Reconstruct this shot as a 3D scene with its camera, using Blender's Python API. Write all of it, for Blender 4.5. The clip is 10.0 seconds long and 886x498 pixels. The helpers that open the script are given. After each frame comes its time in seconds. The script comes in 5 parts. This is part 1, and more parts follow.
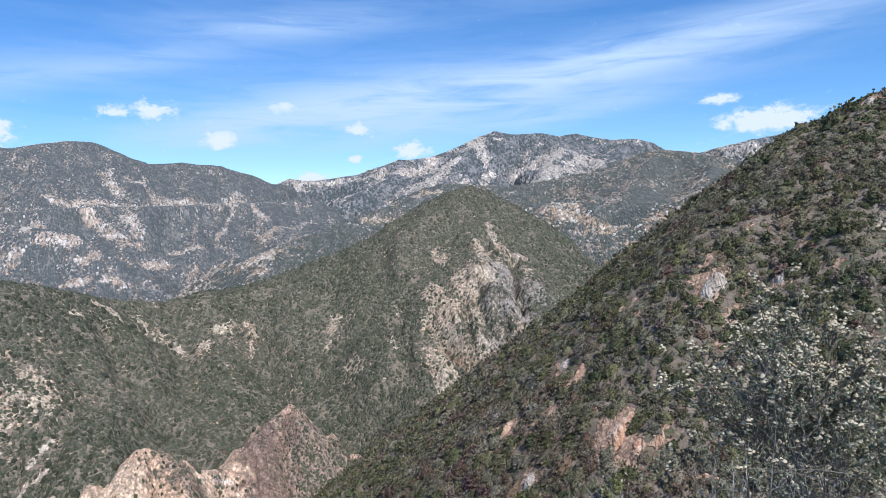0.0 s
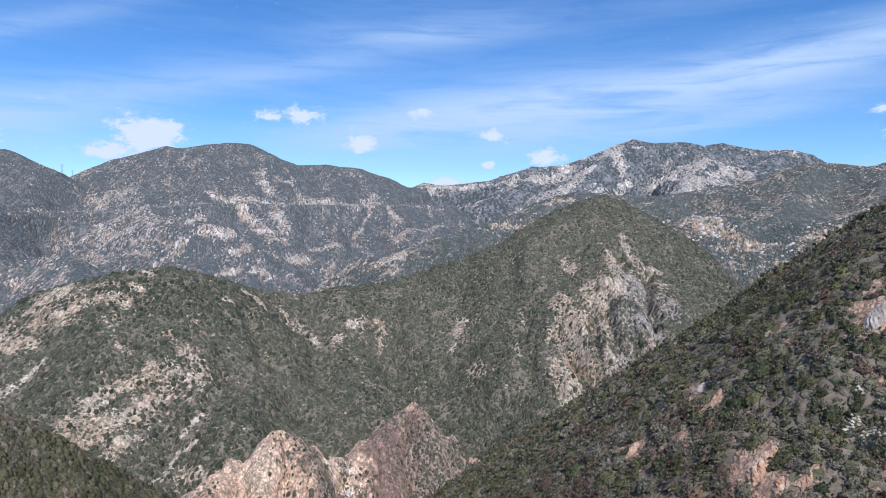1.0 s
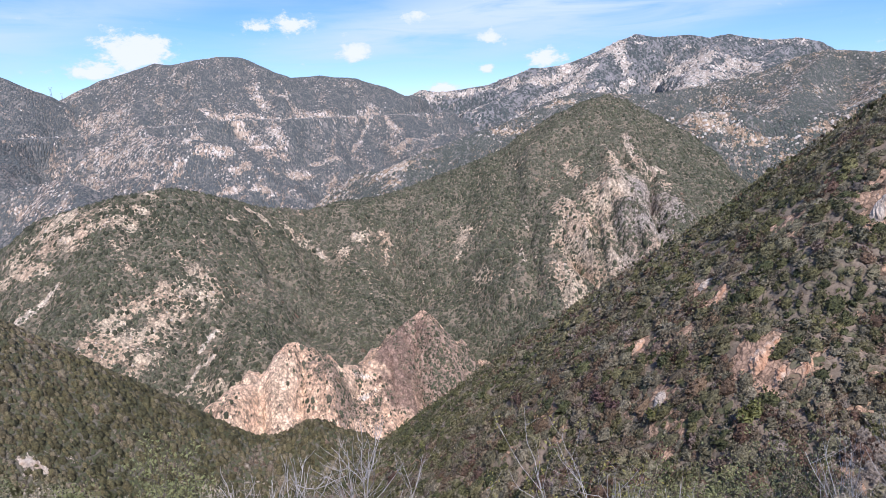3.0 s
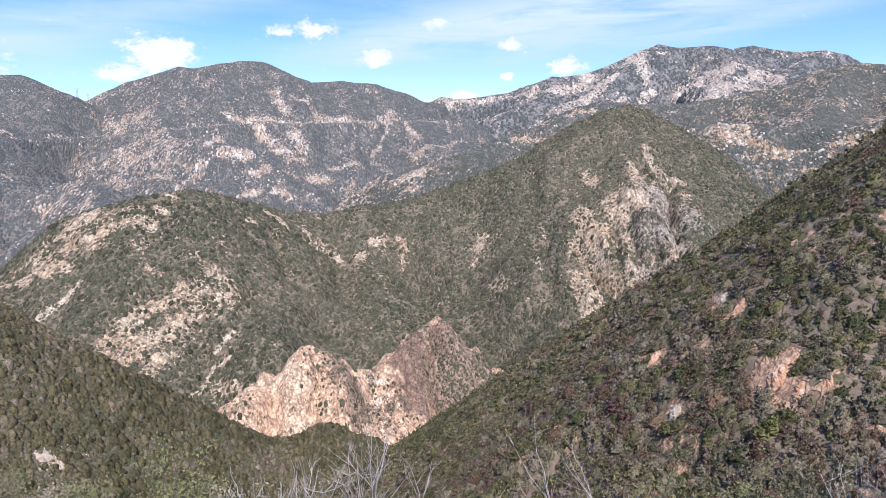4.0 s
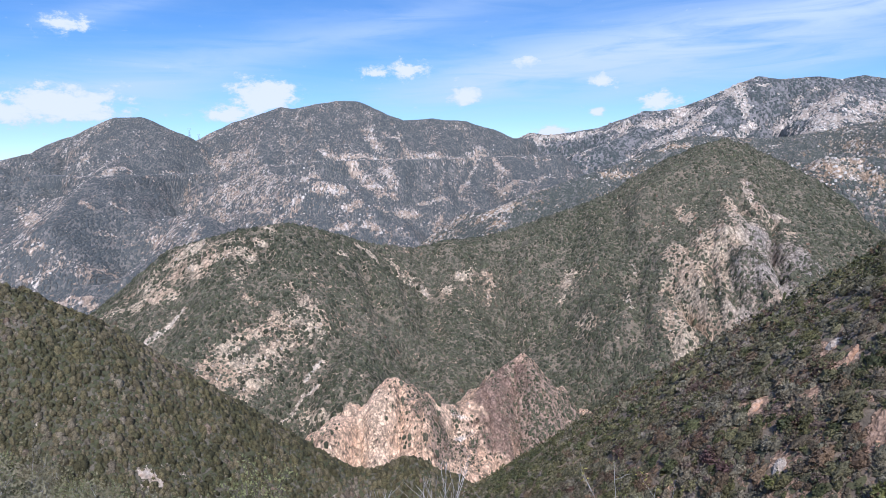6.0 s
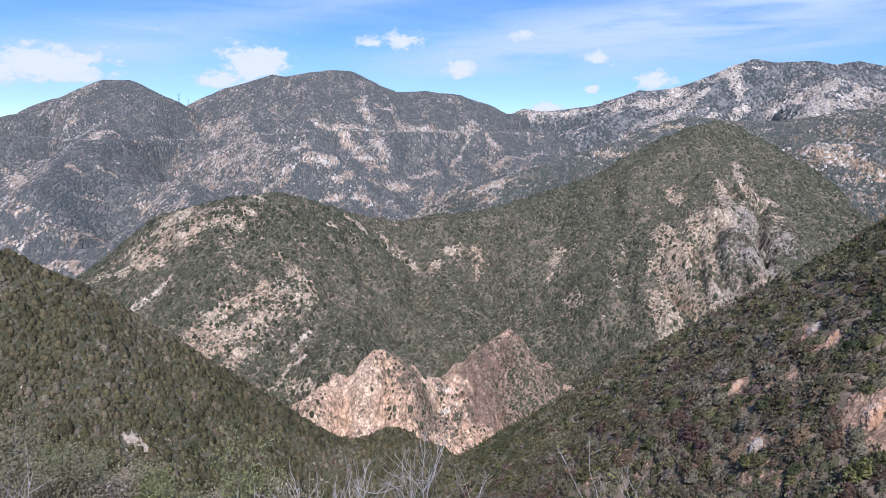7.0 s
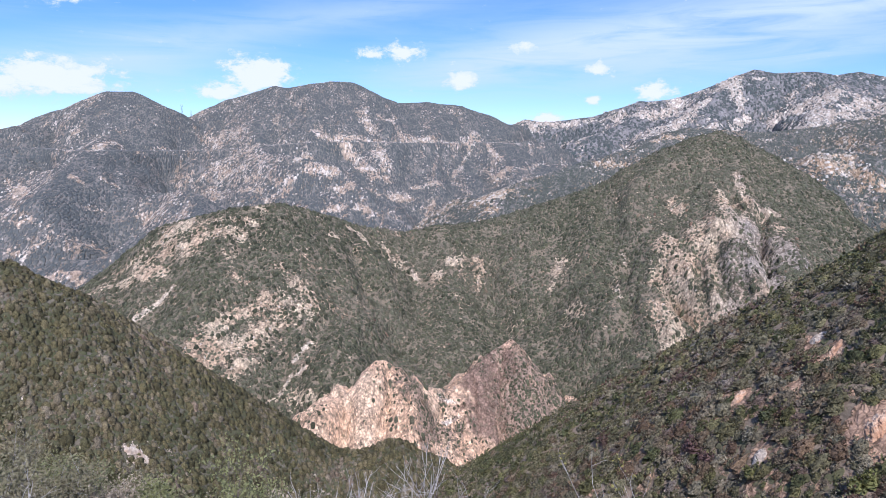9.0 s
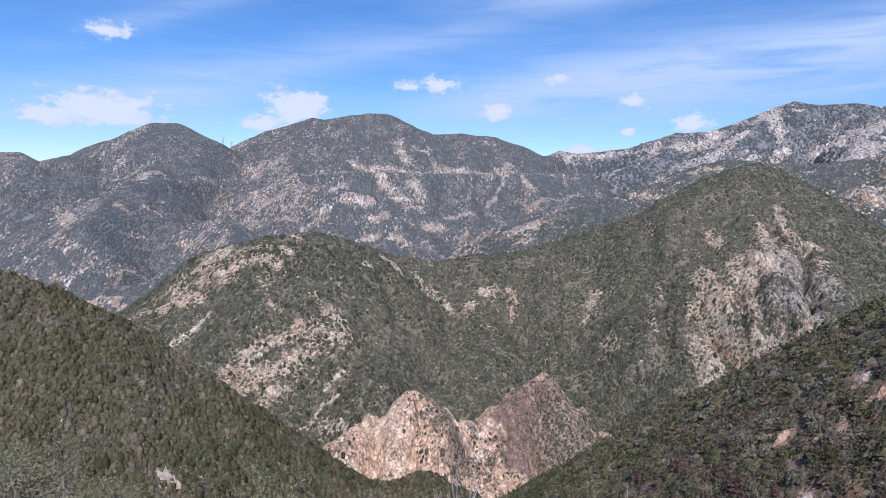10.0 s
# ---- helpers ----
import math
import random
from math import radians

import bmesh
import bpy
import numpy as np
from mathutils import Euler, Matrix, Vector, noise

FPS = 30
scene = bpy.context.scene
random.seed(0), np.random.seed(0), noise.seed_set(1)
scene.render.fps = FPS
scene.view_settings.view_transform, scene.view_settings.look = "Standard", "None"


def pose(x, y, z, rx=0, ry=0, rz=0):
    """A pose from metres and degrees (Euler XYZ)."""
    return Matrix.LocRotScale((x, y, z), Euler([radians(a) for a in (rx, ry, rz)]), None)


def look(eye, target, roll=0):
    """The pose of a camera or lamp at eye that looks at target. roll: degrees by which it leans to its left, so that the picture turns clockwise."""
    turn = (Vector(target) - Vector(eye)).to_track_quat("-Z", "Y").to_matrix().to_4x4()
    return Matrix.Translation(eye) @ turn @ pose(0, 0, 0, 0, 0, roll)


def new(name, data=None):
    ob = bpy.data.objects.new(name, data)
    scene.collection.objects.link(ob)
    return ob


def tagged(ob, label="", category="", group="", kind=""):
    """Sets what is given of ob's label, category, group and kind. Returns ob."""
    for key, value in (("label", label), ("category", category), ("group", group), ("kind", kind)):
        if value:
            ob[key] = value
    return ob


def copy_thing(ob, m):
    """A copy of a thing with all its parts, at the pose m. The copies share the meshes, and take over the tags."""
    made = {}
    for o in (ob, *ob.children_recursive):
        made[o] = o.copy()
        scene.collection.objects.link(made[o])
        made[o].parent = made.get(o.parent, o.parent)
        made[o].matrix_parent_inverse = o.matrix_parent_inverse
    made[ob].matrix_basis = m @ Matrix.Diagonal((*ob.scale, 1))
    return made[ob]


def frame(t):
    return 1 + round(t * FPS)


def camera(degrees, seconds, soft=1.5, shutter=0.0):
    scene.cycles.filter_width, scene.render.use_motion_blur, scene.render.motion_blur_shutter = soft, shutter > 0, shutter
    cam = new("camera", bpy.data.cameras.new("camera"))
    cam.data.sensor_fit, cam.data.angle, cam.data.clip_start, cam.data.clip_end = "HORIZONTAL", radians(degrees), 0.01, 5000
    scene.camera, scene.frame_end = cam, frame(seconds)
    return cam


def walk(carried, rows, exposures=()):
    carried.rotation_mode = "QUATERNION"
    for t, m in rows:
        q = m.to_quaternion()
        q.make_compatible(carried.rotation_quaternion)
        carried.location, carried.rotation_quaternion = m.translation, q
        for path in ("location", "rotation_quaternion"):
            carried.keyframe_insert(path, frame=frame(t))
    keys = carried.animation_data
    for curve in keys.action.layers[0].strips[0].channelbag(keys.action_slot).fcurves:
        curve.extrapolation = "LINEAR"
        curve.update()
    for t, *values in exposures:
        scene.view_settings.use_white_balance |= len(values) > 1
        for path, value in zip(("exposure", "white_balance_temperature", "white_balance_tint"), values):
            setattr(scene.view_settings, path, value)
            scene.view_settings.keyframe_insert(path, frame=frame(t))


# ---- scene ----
cam = camera(69.2, 10.0, soft=0.6)
PATH = [
    (0.0, 0.00, -3.19, -1.98),
    (0.5, 11.80, -5.38, -1.33),
    (1.0, 11.44, -2.47, 0.32),
    (1.5, 13.68, -4.98, -1.08),
    (2.0, 17.15, -7.72, -0.24),
    (2.5, 15.01, -8.92, -1.98),
    (2.7, 9.41, -8.95, -0.53),
    (3.0, 11.84, -10.55, -2.28),
    (3.2, 10.67, -9.59, 0.25),
    (4.3, 15.79, -10.45, -2.78),
    (4.5, 17.50, -11.12, -3.42),
    (5.0, 16.63, -10.52, -3.96),
    (5.5, 19.30, -6.89, -1.67),
    (5.7, 20.54, -6.52, -1.89),
    (6.8, 20.99, -8.04, 0.05),
    (7.0, 20.10, -8.93, 0.37),
    (7.5, 19.61, -8.63, 0.60),
    (8.0, 19.25, -8.84, 0.39),
    (8.5, 19.13, -9.22, 0.81),
    (9.0, 20.25, -8.00, 0.30),
    (9.5, 20.46, -6.66, -0.19),
    (10.0, 23.24, -5.33, 0.63),
]
EXPOSURES = ((0.0, 0.36, 5320, 10), (0.5, 0.20, 5220, 13), (1.0, 0.22, 5220, 12), (1.5, -0.05, 5330, 12), (2.0, 0.32, 5530, 16), (2.5, 0.28, 5480, 17), (3.0, 0.46, 5580, 18),
             (4.3, 0.60, 5680, 18), (5.0, 0.56, 5580, 17), (5.5, 0.38, 5330, 15), (7.0, 0.30, 5380, 17), (7.5, 0.44, 5480, 17), (8.5, 0.42, 5480, 18), (9.0, 0.46, 5430, 18),
             (9.5, 0.32, 5330, 17), (10.0, 0.17, 5330, 18))
# the viewer's sway: seconds, metres to the right, metres up
SWAY = ((0.0, 0.70, -0.10), (0.5, 0.60, -0.08), (1.0, 0.39, -0.04), (1.5, 0.20, -0.02), (2.0, 0.08, 0.0), (3.0, -0.03, 0.0), (4.5, 0.0, 0.0), (7.0, 0.10, 0.0), (10.0, 0.10, 0.0))


def swayed(t):
    at = [float(np.interp(t, [k[0] for k in SWAY], [k[i] for k in SWAY])) for i in (1, 2)]
    return at[0], 0.0, at[1]


walk(cam, [(t, pose(*swayed(t), 90 + p, 0, y) @ pose(0, 0, 0, 0, 0, r)) for t, y, p, r in PATH], EXPOSURES)

# ---- sky and sun ----
SUN_AZ, SUN_EL = 148.0, 50.0   # degrees to the right of the y axis, degrees up


def way(az, el):
    a, e = radians(az), radians(el)
    return Vector((math.sin(a) * math.cos(e), math.cos(a) * math.cos(e), math.sin(e)))


def make_sky():
    world = bpy.data.worlds.new("sky")
    scene.world = world
    world.use_nodes = True
    nt = world.node_tree
    nt.nodes.clear()
    N, L = nt.nodes.new, nt.links.new

    def m(op, a, b=None, c=None):
        n = N("ShaderNodeMath")
        n.operation = op
        for i, v in enumerate((a, b, c)):
            if v is None:
                continue
            if isinstance(v, (int, float)):
                n.inputs[i].default_value = v
            else:
                L(v, n.inputs[i])
        return n.outputs[0]

    def ramp(v, a, b):
        n = N("ShaderNodeMapRange")
        n.interpolation_type = "SMOOTHSTEP"
        L(v, n.inputs[0])
        n.inputs[1].default_value, n.inputs[2].default_value = a, b
        return n.outputs[0]

    def fbm(vec, scale, detail, rough=0.55, warp=0.0):
        n = N("ShaderNodeTexNoise")
        L(vec, n.inputs["Vector"])
        n.inputs["Scale"].default_value, n.inputs["Detail"].default_value = scale, detail
        n.inputs["Roughness"].default_value, n.inputs["Distortion"].default_value = rough, warp
        return n.outputs[0]

    sky = N("ShaderNodeTexSky")
    sky.sky_type, sky.sun_disc = "NISHITA", False
    sky.sun_elevation, sky.sun_rotation = radians(SUN_EL), radians(SUN_AZ)
    sky.altitude, sky.air_density, sky.dust_density, sky.ozone_density = 900, 1.0, 0.1, 4.0
    tc = N("ShaderNodeTexCoord").outputs["Generated"]
    sep = N("ShaderNodeSeparateXYZ")
    L(tc, sep.inputs[0])
    x, y, z = sep.outputs
    az = m("DEGREES", m("ARCTAN2", x, y))
    el = m("DEGREES", m("ARCSINE", z))
    flat = N("ShaderNodeCombineXYZ")
    L(az, flat.inputs[0]), L(el, flat.inputs[1])
    flat = flat.outputs[0]

    def stretched(turn, sx, sy):
        n = N("ShaderNodeMapping")
        L(flat, n.inputs[0])
        n.inputs["Rotation"].default_value = (0, 0, radians(turn))
        n.inputs["Scale"].default_value = (sx, sy, 1)
        return n.outputs[0]

    # high thin cirrus, drawn out along a slanting wind
    veil = fbm(stretched(-8, 0.025, 0.16), 1.0, 6, 0.6, 0.6)
    fine = fbm(stretched(-10, 0.09, 0.75), 1.0, 5, 0.6, 0.8)
    streak = m("ADD", m("MULTIPLY", veil, 0.72), m("MULTIPLY", fine, 0.28))
    cirrus = m("MULTIPLY", ramp(streak, 0.38, 0.80), 0.27)

    def band(a, e, length, width, turn):
        """a soft drawn-out streak round a place in the sky"""
        c, s = math.cos(radians(turn)), math.sin(radians(turn))
        da, de = m("SUBTRACT", az, a), m("SUBTRACT", el, e)
        u = m("MULTIPLY_ADD", da, c / length, m("MULTIPLY", de, s / length))
        v = m("MULTIPLY_ADD", da, -s / width, m("MULTIPLY", de, c / width))
        return m("EXPONENT", m("MULTIPLY", m("ADD", m("MULTIPLY", u, u), m("MULTIPLY", v, v)), -1.0))

    streaks = None
    for b in STREAKS:
        w = m("MULTIPLY", band(*b[:5]), b[5])
        streaks = w if streaks is None else m("ADD", streaks, w)
    streaks = m("MULTIPLY", streaks, ramp(fine, 0.08, 0.62))
    cirrus = m("ADD", cirrus, streaks)
    # small fair-weather cumulus with flat bases
    heap = None
    for a, e, w, h, k in CUMULUS:
        b = m("MULTIPLY", band(a, e, w * 1.25, h * 1.3, 0), k)
        heap = b if heap is None else m("MAXIMUM", heap, b)
    puff = fbm(stretched(0, 0.75, 1.25), 1.0, 8, 0.66, 0.2)
    heap = m("ADD", heap, m("MULTIPLY", m("SUBTRACT", puff, 0.5), 1.9))
    cumulus = ramp(heap, 0.24, 0.80)
    cover = m("MINIMUM", m("ADD", cirrus, cumulus), 0.97)

    lit = N("ShaderNodeBackground")
    shade = N("ShaderNodeMix")
    shade.data_type = "RGBA"
    L(cumulus, shade.inputs[0])
    shade.inputs[6].default_value, shade.inputs[7].default_value = (0.74, 0.86, 1.0, 1), (1.0, 1.0, 1.0, 1)
    L(shade.outputs[2], lit.inputs[0])
    lit.inputs[1].default_value = CLOUD_LIGHT
    clear = N("ShaderNodeBackground")
    deep = N("ShaderNodeHueSaturation")
    deep.inputs["Saturation"].default_value = 1.15
    L(sky.outputs[0], deep.inputs["Color"])
    L(deep.outputs[0], clear.inputs[0])
    clear.inputs[1].default_value = SKY_STRENGTH
    mix = N("ShaderNodeMixShader")
    L(cover, mix.inputs[0]), L(clear.outputs[0], mix.inputs[1]), L(lit.outputs[0], mix.inputs[2])
    L(mix.outputs[0], N("ShaderNodeOutputWorld").inputs[0])


SKY_STRENGTH, CLOUD_LIGHT = 0.105, 0.70
# azimuth, elevation, width, height (degrees), weight
CUMULUS = (
    (-51.0, 5.9, 3.6, 1.15, 1.0), (-54.5, 5.3, 2.0, 0.8, 0.9), (-36.0, 6.8, 2.3, 1.15, 1.05), (-38.6, 5.4, 2.0, 0.7, 0.9),
    (-34.8, 7.5, 1.3, 0.6, 0.9), (-23.9, 8.9, 1.5, 0.65, 0.85), (-26.6, 8.8, 1.1, 0.4, 0.75), (-18.7, 6.7, 1.1, 0.6, 1.0),
    (-6.9, 7.5, 0.9, 0.45, 0.8), (-2.4, 5.6, 1.3, 0.6, 0.95), (-13.5, 9.5, 0.9, 0.35, 0.7), (-11.2, 3.4, 1.6, 0.45, 1.0),
    (-50.4, 11.8, 1.5, 0.6, 0.8), (26.8, 6.5, 3.0, 0.8, 1.1), (23.6, 8.4, 1.5, 0.35, 0.9), (-7.5, 5.0, 0.6, 0.35, 0.7),
)
# azimuth, elevation, length, width, slant, weight
STREAKS = (
    (20.0, 13.0, 15.0, 1.7, 7.0, 0.68), (6.0, 10.4, 20.0, 2.2, 5.0, 0.54), (-9.0, 9.4, 14.0, 2.9, 9.0, 0.54),
    (-43.0, 8.9, 13.0, 1.7, 12.0, 0.47), (-25.0, 12.6, 10.0, 1.0, 12.0, 0.32), (12.0, 8.3, 9.0, 0.8, 9.0, 0.40),
    (-13.0, 16.0, 10.0, 1.4, 4.0, 0.43), (-48.0, 6.6, 10.0, 2.2, 4.0, 0.43), (-20.0, 7.2, 9.0, 1.5, 10.0, 0.36),
    (-46.0, 13.5, 9.0, 0.8, 20.0, 0.32), (0.0, 7.4, 12.0, 1.4, 8.0, 0.29),
)
make_sky()
sun = new("sun", bpy.data.lights.new("sun", "SUN"))
sun.data.energy, sun.data.angle, sun.data.color = 4.2, radians(0.53), (1.0, 0.94, 0.85)
sun.matrix_world = look(way(SUN_AZ, SUN_EL) * 100, (0, 0, 0))

# ---- materials ----


class Nodes:
    """Short ways to wire a node material."""

    def __init__(self, name):
        self.mat = bpy.data.materials.new(name)
        self.mat.use_nodes = True
        self.nt = self.mat.node_tree
        self.bsdf = self.nt.nodes["Principled BSDF"]
        self.pos = self.nt.nodes.new("ShaderNodeNewGeometry").outputs["Position"]

    def node(self, kind):
        return self.nt.nodes.new(kind)

    def link(self, a, b):
        self.nt.links.new(a, b)

    def put(self, socket, v):
        if isinstance(v, (int, float)):
            socket.default_value = v
        elif isinstance(v, tuple):
            socket.default_value = (*v, 1) if len(v) == 3 and socket.type == "RGBA" else v
        else:
            self.link(v, socket)

    def math(self, op, a, b=0.0):
        n = self.node("ShaderNodeMath")
        n.operation = op
        self.put(n.inputs[0], a), self.put(n.inputs[1], b)
        return n.outputs[0]

    def scaled(self, sx, sy, sz, turn=0.0):
        n = self.node("ShaderNodeMapping")
        self.link(self.pos, n.inputs[0])
        n.inputs["Scale"].default_value, n.inputs["Rotation"].default_value = (sx, sy, sz), (0, 0, radians(turn))
        return n.outputs[0]

    def along(self, turn, deep):
        """Place turned by `turn` degrees, its depth and height shortened, so that patterns run down the slope."""
        a, b = self.node("ShaderNodeMapping"), self.node("ShaderNodeMapping")
        self.link(self.pos, a.inputs[0])
        a.inputs["Rotation"].default_value = (0, 0, radians(turn))
        self.link(a.outputs[0], b.inputs[0])
        b.inputs["Scale"].default_value = (1, deep, deep)
        return b.outputs[0]

    def noise(self, size, detail=4, rough=0.6, vec=None, warp=0.0):
        n = self.node("ShaderNodeTexNoise")
        self.link(vec if vec is not None else self.pos, n.inputs["Vector"])
        n.inputs["Scale"].default_value, n.inputs["Detail"].default_value = 1.0 / size, detail
        n.inputs["Roughness"].default_value, n.inputs["Distortion"].default_value = rough, warp
        return n.outputs[0]

    def cells(self, size, vec=None, feature="F1", out=0):
        n = self.node("ShaderNodeTexVoronoi")
        n.feature = feature
        self.link(vec if vec is not None else self.pos, n.inputs["Vector"])
        n.inputs["Scale"].default_value = 1.0 / size
        return n.outputs[out]

    def step(self, v, a, b, lo=0.0, hi=1.0):
        n = self.node("ShaderNodeMapRange")
        n.interpolation_type = "SMOOTHSTEP"
        self.put(n.inputs[0], v)
        n.inputs[1].default_value, n.inputs[2].default_value = a, b
        n.inputs[3].default_value, n.inputs[4].default_value = lo, hi
        return n.outputs[0]

    def mix(self, f, a, b):
        n = self.node("ShaderNodeMix")
        n.data_type = "RGBA"
        self.put(n.inputs[0], f), self.put(n.inputs[6], a), self.put(n.inputs[7], b)
        return n.outputs[2]

    def ramp(self, v, stops):
        n = self.node("ShaderNodeValToRGB")
        self.put(n.inputs[0], v)
        e = n.color_ramp.elements
        while len(e) < len(stops):
            e.new(0.5)
        for k, (at, colour) in zip(e, stops):
            k.position, k.color = at, (*colour, 1)
        return n.outputs[0]

    def attr(self, name):
        n = self.node("ShaderNodeAttribute")
        n.attribute_name = name
        return n.outputs["Fac"]

    def tint(self, colour, v, sat=1.0):
        n = self.node("ShaderNodeHueSaturation")
        n.inputs["Saturation"].default_value = sat
        self.put(n.inputs["Value"], v), self.put(n.inputs["Color"], colour)
        return n.outputs[0]

    def bump(self, height, distance, strength=1.0):
        n = self.node("ShaderNodeBump")
        n.inputs["Strength"].default_value, n.inputs["Distance"].default_value = strength, distance
        self.put(n.inputs["Height"], height)
        self.link(n.outputs[0], self.bsdf.inputs["Normal"])

    def done(self, colour, rough=0.9, gloss=0.2):
        self.put(self.bsdf.inputs["Base Color"], colour)
        self.put(self.bsdf.inputs["Roughness"], rough)
        self.bsdf.inputs["Specular IOR Level"].default_value = gloss
        return self.mat


def slope_cover(name, soil, soil2, rock_a, rock_b, rock_c, leaf_a, leaf_b, clump, cover, grain, spots=1.0, white=0.62, rock_grey=(0.42, 0.37, 0.33), deep=1.0, turn=0.0, ragged=3.2, relief_size=0.9):
    """Hillside: rock where the attribute 'rock' says so, elsewhere scrub over soil. clump: scrub size in metres; cover: share of scrub."""
    s = Nodes(name)
    if deep != 1.0:
        s.pos = s.along(turn, deep)
    big, mid, fine = s.noise(clump * 22, 5), s.noise(clump * 5, 5), s.noise(grain, 6, 0.7)
    dirt = s.mix(s.step(mid, 0.35, 0.65), soil, soil2)
    dirt = s.tint(dirt, s.step(fine, 0.25, 0.75, 0.7, 1.3))
    # scrub clumps
    n = s.node("ShaderNodeTexNoise")
    n.inputs["Scale"].default_value = 0.9 / clump
    s.link(s.pos, n.inputs["Vector"])
    add = s.node("ShaderNodeVectorMath")
    add.operation = "MULTIPLY_ADD"
    s.link(n.outputs["Color"], add.inputs[0])
    add.inputs[1].default_value = (clump, clump, clump)
    s.link(s.pos, add.inputs[2])
    vec = add.outputs[0]
    crown = s.cells(clump, vec)
    hue = s.node("ShaderNodeTexVoronoi")
    s.link(vec, hue.inputs["Vector"])
    hue.inputs["Scale"].default_value = 1.0 / clump
    tone = s.node("ShaderNodeSeparateColor")
    s.link(hue.outputs["Color"], tone.inputs[0])
    leaf = s.mix(s.step(s.math("ADD", s.math("MULTIPLY", tone.outputs[0], 0.6), s.math("MULTIPLY", big, 0.6)), 0.35, 0.85), leaf_a, leaf_b)
    leaf = s.tint(leaf, s.step(fine, 0.2, 0.8, *((0.65, 1.4) if deep == 1.0 else (0.86, 1.16))))
    share = s.math("ADD", s.math("ADD", s.math("MULTIPLY", tone.outputs[1], 0.45), s.math("MULTIPLY", mid, 0.7)), s.math("MULTIPLY", big, 0.5))
    bush = s.math("MULTIPLY", s.step(share, 1.25 - cover, 1.42 - cover), s.step(crown, 0.75, 0.5))
    # bare rock, cracked down the slope, with scrub in the clefts
    tall = s.scaled(1, 1, 0.4, 20)
    shaken = s.node("ShaderNodeVectorMath")
    shaken.operation = "MULTIPLY_ADD"
    s.link(n.outputs["Color"], shaken.inputs[0])
    shaken.inputs[1].default_value = (grain * 2, grain * 2, grain * 2)
    s.link(tall, shaken.inputs[2])
    joint = s.step(s.cells(grain * 5, shaken.outputs[0], "DISTANCE_TO_EDGE"), 0.0, 0.16)
    split = s.step(s.cells(grain * 1.9, shaken.outputs[0], "DISTANCE_TO_EDGE"), 0.0, 0.22)
    crack = s.noise(grain * 3.5, 8, 0.72, tall, 0.8)
    slab = s.noise(grain * 22, 5, 0.6, tall)
    face = s.cells(grain * 5, shaken.outputs[0], "F1", 1)
    grey = s.node("ShaderNodeSeparateColor")
    s.link(face, grey.inputs[0])
    stone = s.mix(s.step(slab, 0.38, 0.60), rock_a, rock_b)
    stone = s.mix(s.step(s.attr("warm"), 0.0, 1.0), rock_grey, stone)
    stone = s.mix(s.step(s.attr("warm"), 1.0, 2.0), stone, rock_c)
    stone = s.mix(s.step(s.math("ADD", crack, s.math("MULTIPLY", grey.outputs[0], 0.25)), white, white + 0.16), stone, rock_c)
    relief = s.math("MULTIPLY", s.math("ADD", s.math("MULTIPLY", joint, 0.36), 0.64), s.math("ADD", s.math("MULTIPLY", split, 0.36), 0.66))
    stone = s.tint(stone, s.math("MULTIPLY", relief, s.step(crack, 0.28, 0.66, 0.68, 1.42)))
    edge = s.math("ADD", s.attr("rock"), s.math("MULTIPLY", s.math("SUBTRACT", s.noise(clump * 1.7, 6, 0.75), 0.5), ragged))
    edge = s.math("ADD", edge, s.math("MULTIPLY", s.math("SUBTRACT", s.noise(clump * 9, 5, 0.65, tall), 0.5), 1.6))
    bare = s.step(edge, 0.46, 0.56)
    tuft = s.math("MULTIPLY", s.step(s.cells(clump * 1.4, vec), 0.48, 0.34), s.step(s.noise(clump * 7, 4), 0.42, 0.52))
    tuft = s.math("MULTIPLY", tuft, spots)
    bare = s.math("MULTIPLY", bare, s.math("SUBTRACT", 1.0, tuft))
    bush = s.math("MAXIMUM", bush, tuft)
    colour = s.mix(bush, dirt, leaf)
    colour = s.mix(bare, colour, stone)
    h = s.mix(bare, s.math("SUBTRACT", bush, s.math("MULTIPLY", crown, 0.6)), s.math("MULTIPLY", s.math("ADD", crack, s.math("MULTIPLY", relief, 0.6)), 1.2))
    s.bump(h, clump * relief_size, 1.0)
    return s.done(colour, 0.92, 0.12)


def leafy(name, stops, grain=0.25, gloss=0.25):
    """Foliage whose tone goes from plant to plant by the attribute 'tone'."""
    s = Nodes(name)
    c = s.ramp(s.attr("tone"), stops)
    isl = s.node("ShaderNodeNewGeometry").outputs["Random Per Island"]
    mottle = s.noise(grain, 5, 0.7)
    c = s.tint(c, s.math("MULTIPLY", s.step(isl, 0.0, 1.0, 0.75, 1.35), s.step(mottle, 0.34, 0.66, 0.5, 1.6)))
    s.bump(mottle, grain * 1.3)
    s.done(c, 0.7, gloss)
    # thin leaves let some light through
    thin, both = s.node("ShaderNodeBsdfTranslucent"), s.node("ShaderNodeMixShader")
    s.link(c, thin.inputs["Color"])
    both.inputs[0].default_value = 0.1
    s.link(s.bsdf.outputs[0], both.inputs[1]), s.link(thin.outputs[0], both.inputs[2])
    s.link(both.outputs[0], s.nt.nodes["Material Output"].inputs["Surface"])
    return s.mat


